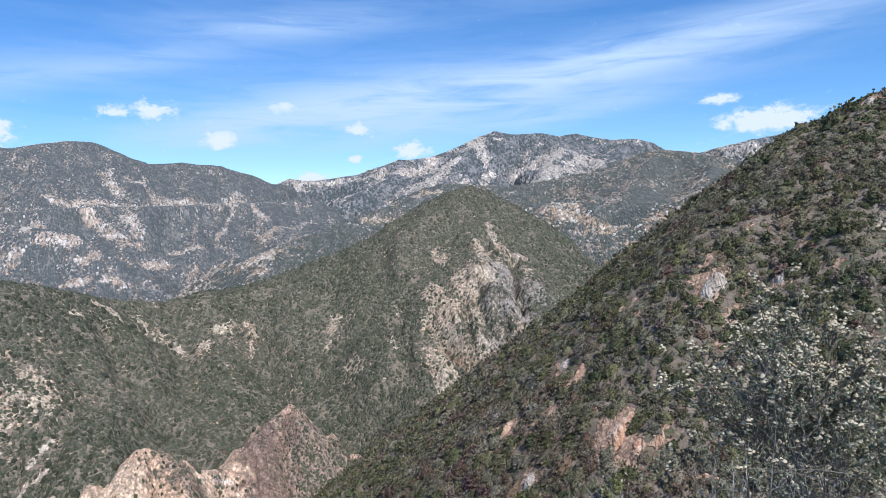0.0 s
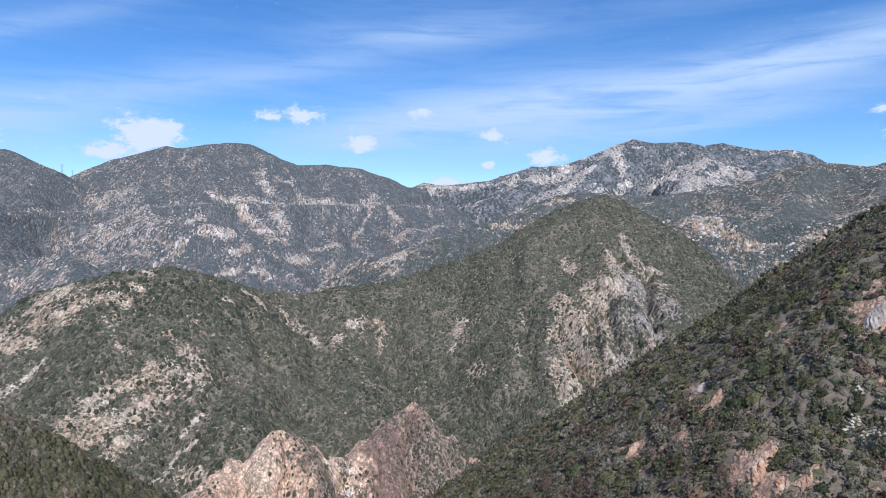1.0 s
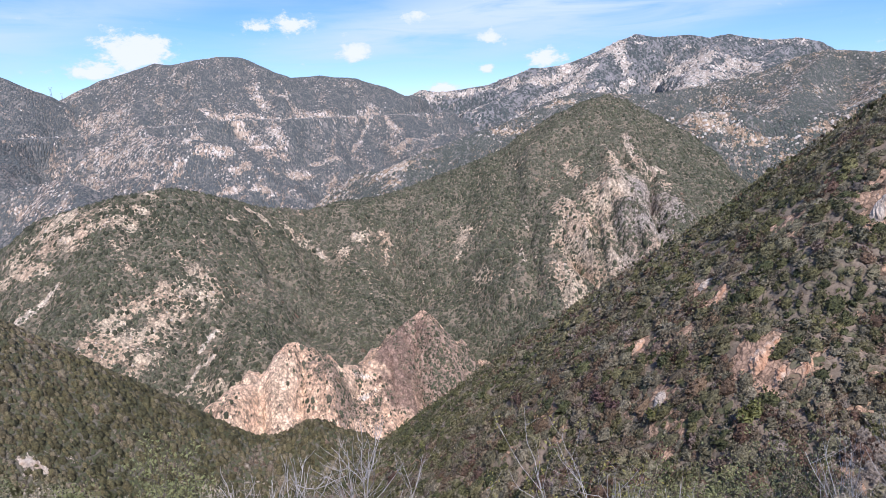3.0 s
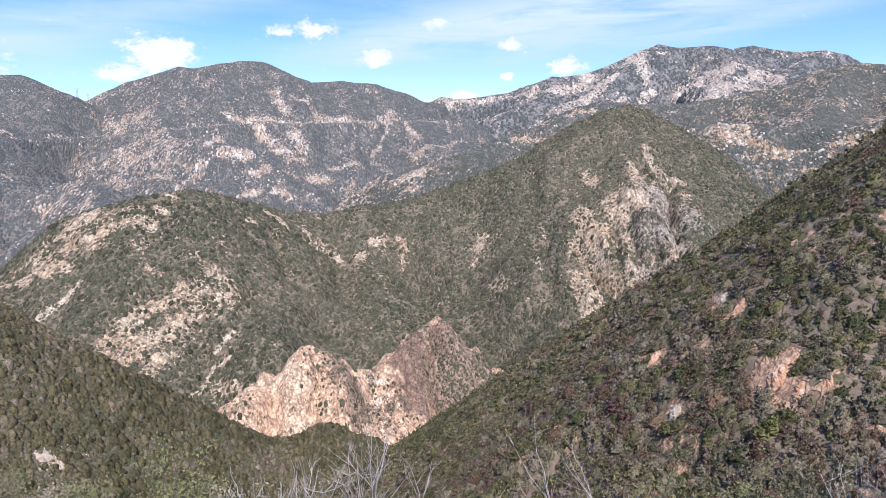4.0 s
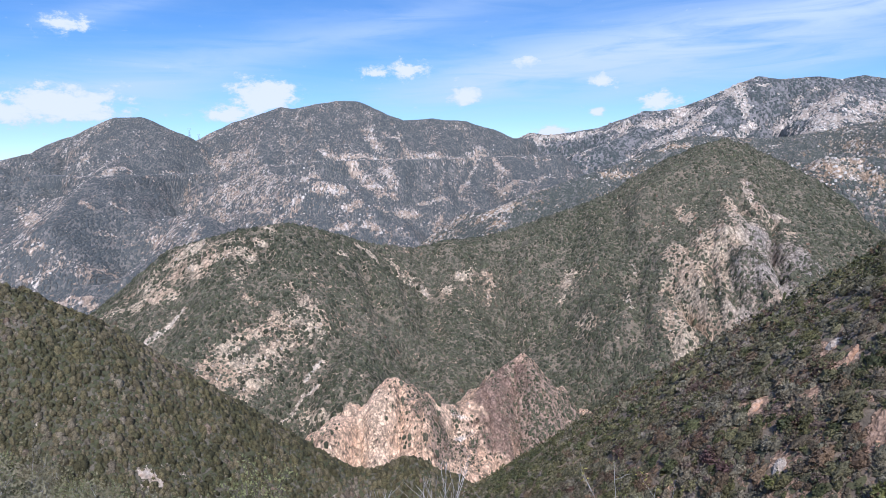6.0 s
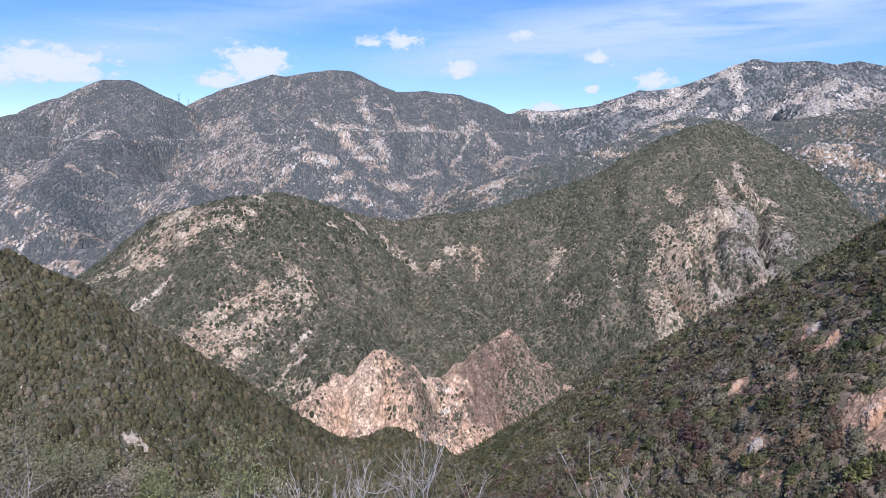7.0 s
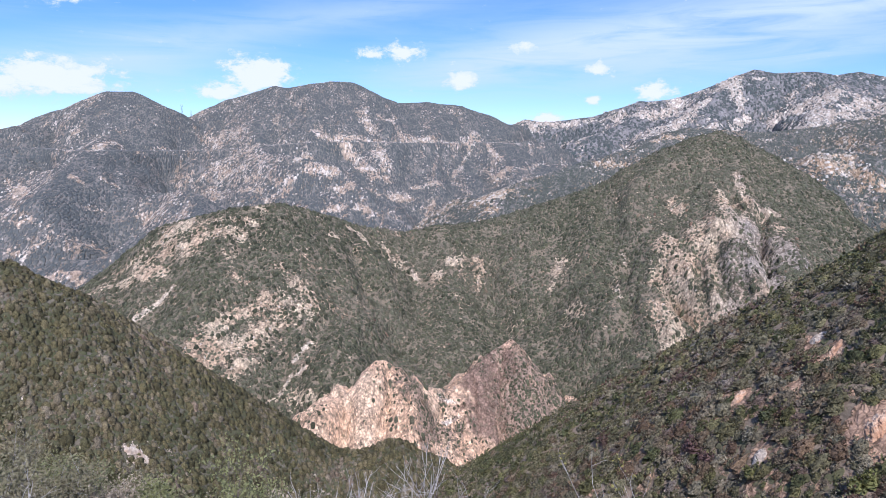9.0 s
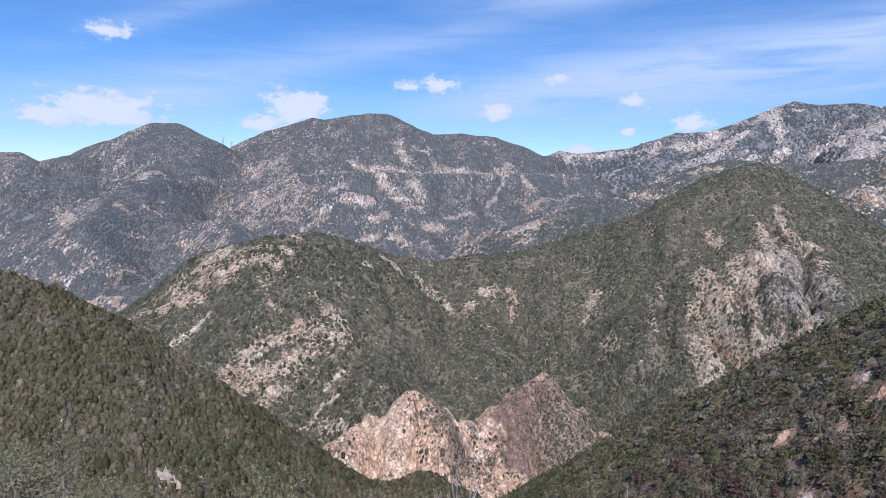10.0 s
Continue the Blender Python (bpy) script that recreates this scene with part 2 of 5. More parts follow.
def plain(name, a, b, size, rough=0.8, gloss=0.2, metal=0.0, relief=0.0):
    s = Nodes(name)
    n = s.noise(size, 6, 0.65)
    c = s.mix(s.step(n, 0.32, 0.68), a, b)
    c = s.tint(c, s.step(s.noise(size * 6, 3), 0.25, 0.75, 0.8, 1.2))
    if relief:
        s.bump(n, relief)
    s.bsdf.inputs["Metallic"].default_value = metal
    return s.done(c, rough, gloss)


M_NEAR = slope_cover("near_hill_soil", (0.25, 0.185, 0.13), (0.19, 0.145, 0.10), (0.50, 0.32, 0.20), (0.41, 0.26, 0.17), (0.52, 0.40, 0.30),
                     (0.105, 0.10, 0.048), (0.155, 0.13, 0.08), 1.6, 0.36, 0.5, white=0.78, relief_size=0.25)


def bare_soil(name):
    """Dry stony soil with litter, clods and fine gravel."""
    s = Nodes(name)
    broad, clod, grit = s.noise(2.5, 5), s.noise(0.22, 6, 0.7), s.noise(0.018, 4, 0.7)
    c = s.mix(s.step(broad, 0.35, 0.65), (0.27, 0.21, 0.155), (0.19, 0.155, 0.118))
    c = s.mix(s.step(clod, 0.56, 0.70), c, (0.34, 0.285, 0.215))
    stones = s.step(s.cells(0.05), 0.30, 0.18)
    c = s.mix(s.math("MULTIPLY", stones, s.step(clod, 0.45, 0.55)), c, (0.40, 0.35, 0.29))
    c = s.tint(c, s.step(grit, 0.25, 0.75, 0.7, 1.3))
    s.bump(s.math("ADD", clod, s.math("MULTIPLY", grit, 0.25)), 0.08)
    return s.done(c, 0.95, 0.1)


M_SOIL = bare_soil("dry_stony_soil")
M_LEFT = slope_cover("green_hill_soil", (0.14, 0.118, 0.085), (0.11, 0.096, 0.07), (0.50, 0.40, 0.30), (0.42, 0.32, 0.24), (0.56, 0.48, 0.40),
                     (0.060, 0.062, 0.030), (0.085, 0.080, 0.044), 1.5, 0.7, 0.5, relief_size=0.2)
M_MID = slope_cover("ridge_soil", (0.235, 0.182, 0.125), (0.17, 0.142, 0.098), (0.60, 0.465, 0.315), (0.53, 0.375, 0.245), (0.62, 0.51, 0.385),
                    (0.082, 0.082, 0.050), (0.115, 0.110, 0.070), 3.0, 0.50, 1.6, 1.0, 0.77, (0.37, 0.305, 0.245), ragged=3.6, relief_size=0.6)
# the distant slopes: leaf colours greyed and blued to stand in for haze
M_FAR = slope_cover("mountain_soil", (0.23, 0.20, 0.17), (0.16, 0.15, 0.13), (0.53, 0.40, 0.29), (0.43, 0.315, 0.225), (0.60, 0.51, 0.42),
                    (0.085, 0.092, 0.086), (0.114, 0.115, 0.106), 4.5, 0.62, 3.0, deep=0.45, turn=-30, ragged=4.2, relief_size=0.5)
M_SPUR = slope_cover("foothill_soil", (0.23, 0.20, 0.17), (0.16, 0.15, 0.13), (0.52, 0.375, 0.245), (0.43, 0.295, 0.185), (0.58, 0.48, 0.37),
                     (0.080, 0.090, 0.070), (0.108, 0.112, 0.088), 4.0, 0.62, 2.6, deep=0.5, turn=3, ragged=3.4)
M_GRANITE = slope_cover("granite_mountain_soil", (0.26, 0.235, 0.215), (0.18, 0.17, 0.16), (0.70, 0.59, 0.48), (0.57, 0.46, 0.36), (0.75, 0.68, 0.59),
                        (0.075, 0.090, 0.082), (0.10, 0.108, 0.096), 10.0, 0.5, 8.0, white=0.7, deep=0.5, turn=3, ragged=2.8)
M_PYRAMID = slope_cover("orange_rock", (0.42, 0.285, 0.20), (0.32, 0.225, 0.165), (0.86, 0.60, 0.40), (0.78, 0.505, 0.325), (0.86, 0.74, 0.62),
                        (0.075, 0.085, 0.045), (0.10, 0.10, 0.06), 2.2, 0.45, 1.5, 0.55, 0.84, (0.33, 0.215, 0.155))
M_SHRUB = leafy("chaparral_leaves", ((0.0, (0.078, 0.080, 0.033)), (0.2, (0.132, 0.117, 0.047)), (0.40, (0.156, 0.135, 0.075)), (0.58, (0.203, 0.172, 0.113)),
                                     (0.74, (0.164, 0.109, 0.063)), (0.88, (0.127, 0.074, 0.050)), (1.0, (0.198, 0.157, 0.120))), 0.42)
M_SHRUB_DENSE = leafy("dense_olive_leaves", ((0.0, (0.080, 0.071, 0.032)), (0.3, (0.113, 0.093, 0.042)), (0.6, (0.150, 0.119, 0.066)), (0.8, (0.206, 0.166, 0.113)), (1.0, (0.185, 0.127, 0.084))), 0.5)
M_SHRUB_FAR = leafy("chaparral_leaves_far", ((0.0, (0.066, 0.067, 0.037)), (0.35, (0.093, 0.090, 0.050)), (0.7, (0.124, 0.114, 0.072)),
                                             (0.9, (0.172, 0.144, 0.089)), (1.0, (0.195, 0.121, 0.079))), 0.8)
# far-off scrub, with the haze before it mixed into the leaf colour
M_SHRUB_HAZED = leafy("hazed_scrub_leaves", ((0.0, (0.069, 0.068, 0.065)), (0.5, (0.093, 0.088, 0.086)), (1.0, (0.131, 0.111, 0.106))), 1.5)


def stone(name, stops, grain):
    s = Nodes(name)
    n = s.noise(grain, 6, 0.7)
    c = s.ramp(s.attr("tone"), stops)
    s.bump(n, grain * 0.3)
    return s.done(s.tint(c, s.step(n, 0.25, 0.75, 0.65, 1.2)), 0.92, 0.15)


M_STONE = stone("granite_blocks", ((0.0, (0.42, 0.33, 0.25)), (0.5, (0.56, 0.47, 0.38)), (1.0, (0.66, 0.59, 0.50))), 4.0)
M_STONE_TAN = stone("tan_blocks", ((0.0, (0.38, 0.27, 0.19)), (0.5, (0.48, 0.38, 0.29)), (1.0, (0.55, 0.46, 0.37))), 1.2)
M_STONE_ORANGE = stone("orange_blocks", ((0.0, (0.40, 0.20, 0.11)), (0.5, (0.55, 0.33, 0.20)), (1.0, (0.64, 0.47, 0.34))), 0.4)

# ---- the lie of the land ----


def lattice(ix, iy, seed):
    h = (ix.astype(np.int64) * 374761393 + iy.astype(np.int64) * 668265263 + seed * 144269504) & 0xFFFFFFFF
    h = ((h ^ (h >> 13)) * 1274126177) & 0xFFFFFFFF
    return ((h ^ (h >> 16)) & 0xFFFF) / 65535.0


def noise2(x, y, seed=0):
    """Smooth value noise, 0 to 1."""
    ix, iy = np.floor(x), np.floor(y)
    fx, fy = x - ix, y - iy
    fx, fy = fx * fx * fx * (fx * (fx * 6 - 15) + 10), fy * fy * fy * (fy * (fy * 6 - 15) + 10)
    a, b = lattice(ix, iy, seed), lattice(ix + 1, iy, seed)
    c, d = lattice(ix, iy + 1, seed), lattice(ix + 1, iy + 1, seed)
    return (a * (1 - fx) + b * fx) * (1 - fy) + (c * (1 - fx) + d * fx) * fy


def fractal(x, y, size, octaves, seed=0, gain=0.5):
    """Fractal noise about 0, within about +-1."""
    total, amp, norm = np.zeros_like(x), 1.0, 0.0
    for i in range(octaves):
        c, s = math.cos(i * 1.1 + seed), math.sin(i * 1.1 + seed)
        total += amp * (2 * noise2((x * c - y * s) / size + 17.3 * i, (x * s + y * c) / size - 9.1 * i, seed + i) - 1)
        norm, amp, size = norm + amp, amp * gain, size * 0.5
    return total / norm


def ridged(x, y, size, octaves, seed=0, gain=0.5):
    """Creased noise, 0 in the gullies to 1 on the ribs."""
    total, amp, norm = np.zeros_like(x), 1.0, 0.0
    for i in range(octaves):
        c, s = math.cos(i * 0.9 + seed), math.sin(i * 0.9 + seed)
        v = np.abs(2 * noise2((x * c - y * s) / size + 5.7 * i, (x * s + y * c) / size + 3.3 * i, seed + i) - 1)
        total += amp * v
        norm, amp, size = norm + amp, amp * gain, size * 0.5
    return total / norm


def crest(x, y, line, fall, round_top=6.0, ease=0.0):
    """Height of a ridge whose crest is the line of (x, y, z): it falls away by `fall` per metre on both sides, flattening by `ease` per metre.
    Returns height and distance from the crest."""
    best, near = np.full(x.shape, -1e9), np.full(x.shape, 1e9)
    for (ax, ay, az), (bx, by, bz) in zip(line, line[1:]):
        ux, uy = bx - ax, by - ay
        t = np.clip(((x - ax) * ux + (y - ay) * uy) / (ux * ux + uy * uy), 0, 1)
        d = np.hypot(x - ax - t * ux, y - ay - t * uy)
        drop = np.sqrt(d * d + round_top * round_top) - round_top
        h = az + t * (bz - az) - fall * drop / (1 + ease * drop)
        best, near = np.maximum(best, h), np.minimum(near, d)
    return best, near


def smooth_max(a, b, k):
    h = np.clip(0.5 + (a - b) / (2 * k), 0, 1)
    return b * (1 - h) + a * h + k * h * (1 - h)


def blobs(x, y, spots):
    """1 inside the listed round spots (x, y, radius, weight), fading out."""
    out = np.zeros_like(x)
    if not len(spots):
        return out
    typical = float(np.median([q[2] for q in spots]))
    x = x + fractal(x, y, typical * 1.3, 4, 7, 0.6) * typical * 0.9
    y = y + fractal(x, y, typical * 1.1, 4, 13, 0.6) * typical * 0.9
    for sx, sy, r, w in spots:
        out = np.maximum(out, w * np.exp(-((x - sx) ** 2 + (y - sy) ** 2) / (r * r)))
    return out


def strips(x, y, lines, rag=0.7):
    """1 along the listed strips (x, y to x, y; half width; weight), with ragged edges."""
    out = np.zeros_like(x)
    typical = float(np.median([q[4] for q in lines]))
    x = x + fractal(x, y, typical * 2.2, 4, 7, 0.6) * typical * rag
    y = y + fractal(x, y, typical * 2.0, 4, 13, 0.6) * typical * rag * 1.3
    for ax, ay, bx, by, r, w in lines:
        ux, uy = bx - ax, by - ay
        t = np.clip(((x - ax) * ux + (y - ay) * uy) / (ux * ux + uy * uy), 0, 1)
        d = np.hypot(x - ax - t * ux, y - ay - t * uy)
        out = np.maximum(out, w * np.exp(-(d / (1.2 * r)) ** 2))
    return out


# crest lines, metres from the viewer's eye
RIGHT_CREST = ((214, 97, 45.7), (161, 127, 36.1), (125, 140, 29.8), (102, 148, 24.0), (92, 156, 19.0), (86, 160, 13.8), (75, 168, 4.5), (68, 173,
        -1.9), (62, 177, -10.2), (54, 182, -17.6), (45, 188, -25.4), (35, 193, -33.5), (23, 199, -42.1), (12, 205, -51.5), (0, 211, -63.7), (-15, 217,
        -77.6), (-35, 223, -94.1), (-57, 230, -112.0), (-76, 234, -126.4), (-105, 238, -150.1))
LEFT_CREST = ((-413, 76, 22.0), (-351, 145, -13.3), (-302, 177, -34.3), (-275, 191, -45.7), (-254, 202, -57.2), (-230, 215, -79.7), (-215, 222,
        -89.0), (-188, 234, -111.8), (-174, 239, -122.5), (-160, 247, -130.3), (-146, 253, -138.9), (-127, 263, -138.2), (-123, 267, -134.7), (-109,
        277, -144.7), (-89, 292, -173.5))
MID_CREST = ((-716, 545, -207.8), (-674, 565, -163.1), (-633, 582, -127.0), (-574, 599, -79.9), (-534, 609, -69.4), (-495, 629, -58.7), (-459, 655,
        -53.8), (-445, 683, -58.4), (-425, 724, -72.0), (-402, 771, -88.4), (-361, 824, -102.5), (-320, 852, -94.0), (-275, 873, -91.3), (-224, 903,
        -76.5), (-170, 930, -57.8), (-115, 953, -36.9), (-74, 967, -12.7), (-26, 985, 14.6), (14, 1000, 32.3), (45, 1004, 39.5), (68, 1008, 32.6),
        (109, 1024, 11.7), (165, 1047, -25.9), (237, 1074, -88.5), (291, 1092, -138.7), (401, 1110, -208.1))
PYRAMID_CREST = ((-299, 400, -249.3), (-291, 419, -229.2), (-285, 440, -209.6), (-272, 455, -202.4), (-261, 464, -203.2), (-250, 481, -187.7), (-244,
        495, -177.2), (-239, 501, -178.2), (-232, 505, -186.0), (-223, 511, -196.0), (-210, 521, -205.7), (-190, 540, -211.6), (-179, 557, -201.4),
        (-172, 570, -194.5), (-162, 586, -183.6), (-150, 600, -176.0), (-142, 604, -189.6), (-132, 598, -206.0), (-93, 593, -235.1), (-61, 587,
        -250.4))
FAR_CREST = ((-2950, 544, 262.5), (-2765, 1028, 232.2), (-2552, 1377, 162.1), (-2411, 1520, 114.5), (-2337, 1542, 117.4), (-2239, 1545, 80.7), (-2135,
        1620, 112.3), (-2056, 1688, 162.7), (-1989, 1751, 203.9), (-1946, 1799, 231.8), (-1902, 1860, 237.4), (-1884, 1906, 210.9), (-1857, 1987,
        164.0), (-1824, 2071, 156.7), (-1771, 2143, 204.2), (-1723, 2182, 233.4), (-1628, 2241, 266.7), (-1568, 2272, 287.7), (-1528, 2298, 280.4),
        (-1451, 2348, 299.8), (-1373, 2394, 312.0), (-1315, 2438, 310.7), (-1260, 2478, 282.4), (-1160, 2549, 232.7), (-1026, 2594, 234.3), (-936,
        2628, 224.5), (-827, 2686, 191.6), (-767, 2745, 164.3), (-722, 2809, 136.8), (-635, 2881, 77.2), (-475, 3013, 21.3), (-322, 3083, -54.1))
GRANITE_CREST = ((-1379, 3433, 96.9), (-1076, 3540, 148.6), (-926, 3603, 181.9), (-852, 3652, 222.8), (-766, 3722, 209.1), (-652, 3794, 222.0), (-500,
        3868, 245.4), (-377, 3932, 290.1), (-255, 3972, 330.7), (-69, 3999, 346.4), (49, 4050, 386.4), (171, 4096, 438.2), (257, 4112, 476.7), (353,
        4135, 509.6), (461, 4134, 485.0), (657, 4128, 487.3), (767, 4119, 462.6), (868, 4109, 474.8), (1060, 4064, 419.2), (1213, 4042, 421.2), (1334,
        4035, 341.9), (1602, 3990, 315.8), (1808, 3956, 361.5), (2069, 3883, 408.2), (2449, 3656, 446.9), (2931, 3282, 462.5))
SPUR_CREST = ((-559, 1392, -170.9), (-499, 1457, -140.2), (-439, 1539, -89.5), (-390, 1634, -58.7), (-323, 1751, -31.1), (-244, 1864, -3.3), (-151,
        1974, 31.1), (-43, 2080, 83.5), (19, 2150, 97.6), (117, 2247, 94.3), (244, 2337, 90.3), (418, 2384, 109.9), (613, 2403, 147.3), (727, 2392,
        192.4), (796, 2380, 206.4), (911, 2328, 188.0), (1030, 2223, 145.6), (1194, 2082, 146.8), (1471, 1897, 167.8))
MID_SPURS = (
    (((-454, 653, -59.8), (-428, 604, -117.2), (-408, 556, -172.0), (-404, 522, -227.3)), 0.75),
    (((-553, 598, -85.7), (-542, 547, -135.8), (-530, 516, -170.8)), 0.7),
    (((-315, 848, -101.5), (-279, 750, -155.5), (-253, 663, -196.9), (-232, 607, -217.5)), 0.6),
    (((-147, 933, -59.5), (-147, 837, -134.6), (-151, 745, -196.5), (-149, 674, -224.2)), 0.62),
    (((45, 999, 33.2), (53, 959, -33.5), (24, 920, -113.0), (-8, 890, -181.1), (-30, 859, -230.4)), 0.85),
    (((88, 1006, -8.8), (107, 944, -91.5), (110, 924, -155.6), (94, 900, -217.3)), 0.95),
)
FAR_SPURS = (
    (((-1878, 1798, 209.2), (-1725, 1596, 82.1), (-1526, 1293, 0.0), (-1352, 1030, -89.1)), 0.62),
    (((-1279, 1336, -48.4), (-1099, 1231, -72.0), (-947, 1098, -139.6), (-833, 932, -175.7)), 0.62),
    (((-1568, 2174, 234.5), (-1391, 1894, 90.3), (-1217, 1687, 14.5), (-1030, 1597, 3.3), (-920, 1605, -16.1), (-786, 1552, -66.8), (-677, 1494,
        -114.7), (-559, 1392, -157.7)), 0.62),
    (((-1323, 2354, 283.8), (-1163, 2156, 141.3), (-1028, 1945, 46.1), (-919, 1776, -41.9)), 0.66),
    (((-999, 2551, 215.6), (-897, 2291, 111.7), (-802, 2102, 31.4), (-714, 1922, -53.7), (-629, 1740, -129.4)), 0.66),
    (((-808, 2660, 174.9), (-665, 2410, 61.1), (-560, 2179, -23.6)), 0.66),
)
GRANITE_SPURS = (
    (((325, 4067, 479.3), (163, 3746, 361.1), (30, 3400, 231.8), (-106, 3048, 117.2), (-234, 2690, 28.3)), 0.6),
    (((840, 4044, 441.4), (708, 3733, 392.7), (616, 3344, 285.5), (492, 2959, 167.7), (367, 2624, 55.5)), 0.6),
    (((-169, 3896, 313.8), (-303, 3487, 183.4), (-456, 3066, 86.6)), 0.6),
    (((1138, 3991, 392.3), (897, 3487, 277.0), (720, 3015, 162.5), (604, 2632, 47.1)), 0.6),
)
SPUR_MORE = (
    (((91, 1497, 31.4), (156, 1492, 10.5), (230, 1462, 5.2), (269, 1445, 24.4), (319, 1425, 12.7), (366, 1403, -10.1), (426, 1376, 1.3), (477, 1348,
        5.0), (575, 1299, 19.8), (738, 1190, 48.9)), 0.6),
    (((267, 1435, 17.8), (268, 1292, -69.2), (274, 1148, -134.4), (260, 1048, -171.1)), 0.6),
    (((383, 1388, -15.1), (372, 1225, -89.5), (363, 1091, -141.2)), 0.6),
    (((773, 2325, 188.5), (625, 2057, 90.1), (507, 1779, 16.1)), 0.55),
    (((948, 2248, 153.5), (799, 1942, 66.0), (652, 1624, 6.1)), 0.55),
)
MID_CLIFF = ((-16, 803, 15.5, 1.1), (-11, 780, 20.6, 1.3), (-2, 760, 24.1, 1.4), (8, 674, 23.7, 1.4), (20, 749, 22.4, 1.0), (27, 726, 23.0, 1.1), (36,
    817, 18.7, 1.0), (53, 839, 19.2, 1.3), (63, 882, 14.0, 1.2), (72, 910, 12.8, 1.1), (86, 884, 18.8, 1.0), (89, 824, 19.0, 1.1), (96, 790, 18.2,
    1.1), (96, 752, 18.7, 1.1), (62, 772, 23.2, 0.8), (68, 735, 26.0, 0.85), (52, 713, 25.1, 0.95), (19, 776, 16.4, 0.9), (127, 794, 35.4, 0.55),
    (156, 838, 37.5, 0.45), )

# valleys: from, to, half width, depth
FAR_VALLEYS = ((-1647, 1834, -1541, 1673, 70, 48), (-1541, 1673, -1233, 1280, 70, 48), (-1233, 1280, -1234, 1218, 70, 48),
    (-1234, 1218, -1193, 1147, 70, 48), (-805, 2155, -692, 1964, 60, 46), (-692, 1964, -661, 1901, 60, 46), (-661, 1901, -691, 1735, 60, 46),
    (-691, 1735, -602, 1441, 60, 46), (-1057, 1923, -894, 1754, 55, 36), (-894, 1754, -720, 1515, 55, 36), (-720, 1515, -657, 1451, 55, 36),
    (-1068, 2296, -915, 2088, 40, 26), (-915, 2088, -830, 2005, 40, 26),)
MID_VALLEYS = ((-379, 747, -325, 750, 20, 13), (-325, 750, -288, 675, 20, 13), (-288, 675, -287, 614, 20, 13), (-78, 864, -132, 768, 20, 11),
    (-132, 768, -184, 727, 20, 11), (-413, 675, -359, 633, 18, 9), (-359, 633, -327, 586, 18, 9),)
# narrow clefts worn into the ridge: from, to, half width, depth
MID_CLEFTS = ((94, 866, 90, 824, 6, 14), (90, 824, 92, 781, 7, 20), (92, 781, 99, 721, 6, 13), (41, 800, 48, 740, 5, 8), (66, 770, 70, 715, 5, 7),
              (24, 800, 30, 720, 5, 8))


def valley(x, y, lines):
    """How deep the listed valleys lie at a place."""
    out = np.zeros_like(x)
    wx, wy = x + 18 * fractal(x, y, 90, 3, 15), y + 18 * fractal(x, y, 90, 3, 17)
    for ax, ay, bx, by, r, deep in lines:
        ux, uy = bx - ax, by - ay
        t = np.clip(((wx - ax) * ux + (wy - ay) * uy) / (ux * ux + uy * uy), 0, 1)
        out = np.maximum(out, deep * np.exp(-np.hypot(wx - ax - t * ux, wy - ay - t * uy) / r))
    return out


def h_right(x, y):
    h, d = crest(x, y, RIGHT_CREST, 0.82, 4)
    ribs = ridged(x, y, 46, 4, 3)
    h += (ribs - 0.35) * np.clip(d / 50, 0.04, 1) * 15 + fractal(x, y, 9, 3, 5) * 0.5
    return h


def h_left(x, y):
    h, d = crest(x, y, LEFT_CREST, 0.90, 6)
    h += (np.minimum(ridged(x, y, 80, 4, 11), 0.42) - 0.42) * np.clip((d - 6) / 100, 0.01, 1) * 34 + fractal(x, y, 12, 3, 8) * 0.4
    return h


def h_mid(x, y):
    a, d = crest(x, y, MID_CREST, 0.88, 9, 0.0005)
    h = a
    for line, fall in MID_SPURS:
        b, e = crest(x, y, line, fall, 8)
        h = smooth_max(h, b, 12.0)
        d = np.minimum(d, e * 1.2)
    wx, wy = x + 55 * fractal(x, y, 170, 3, 23), y + 55 * fractal(x, y, 170, 3, 25)
    g = ridged(wx + 0.3 * wy, wy * 0.45, 120, 5, 21, 0.45)
    h = h + (g - 0.33) * np.clip(d / 140, 0.02, 1) * 105 + fractal(x, y, 24, 4, 9) * np.clip(d / 30, 0.2, 1) * 2.6
    cliff = blobs(x, y, MID_CLIFF)
    rough = ridged(x * 1.4 + 0.5 * y, y * 0.4, 46, 4, 31, 0.5) - 0.35
    flute = ridged(x * 1.3 + 0.4 * y, y * 0.3, 13, 3, 33, 0.6) - 0.35
    h = h + np.clip(cliff, 0, 1) * (rough * 30 + flute * 10)
    for ax, ay, bx, by, r, deep in MID_CLEFTS:
        h = h - strips(x, y, ((ax, ay, bx, by, r, deep),), 0.5)
    return h - valley(x, y, MID_VALLEYS)


def h_pyramid(x, y):
    h, d = crest(x, y, PYRAMID_CREST, 1.05, 2.5, 0.0008)
    u, v = 0.93 * x + 0.37 * y, 0.93 * y - 0.37 * x
    flute = (ridged(u, v * 0.22, 34, 4, 41, 0.5) - 0.35) * 30 + (ridged(u, v * 0.3, 8, 3, 43, 0.6) - 0.35) * 6
    step_ = np.floor(fractal(u, v, 24, 3, 45) * 4) * 1.3
    return h + (flute + step_) * np.clip(d / 18, 0.08, 1)


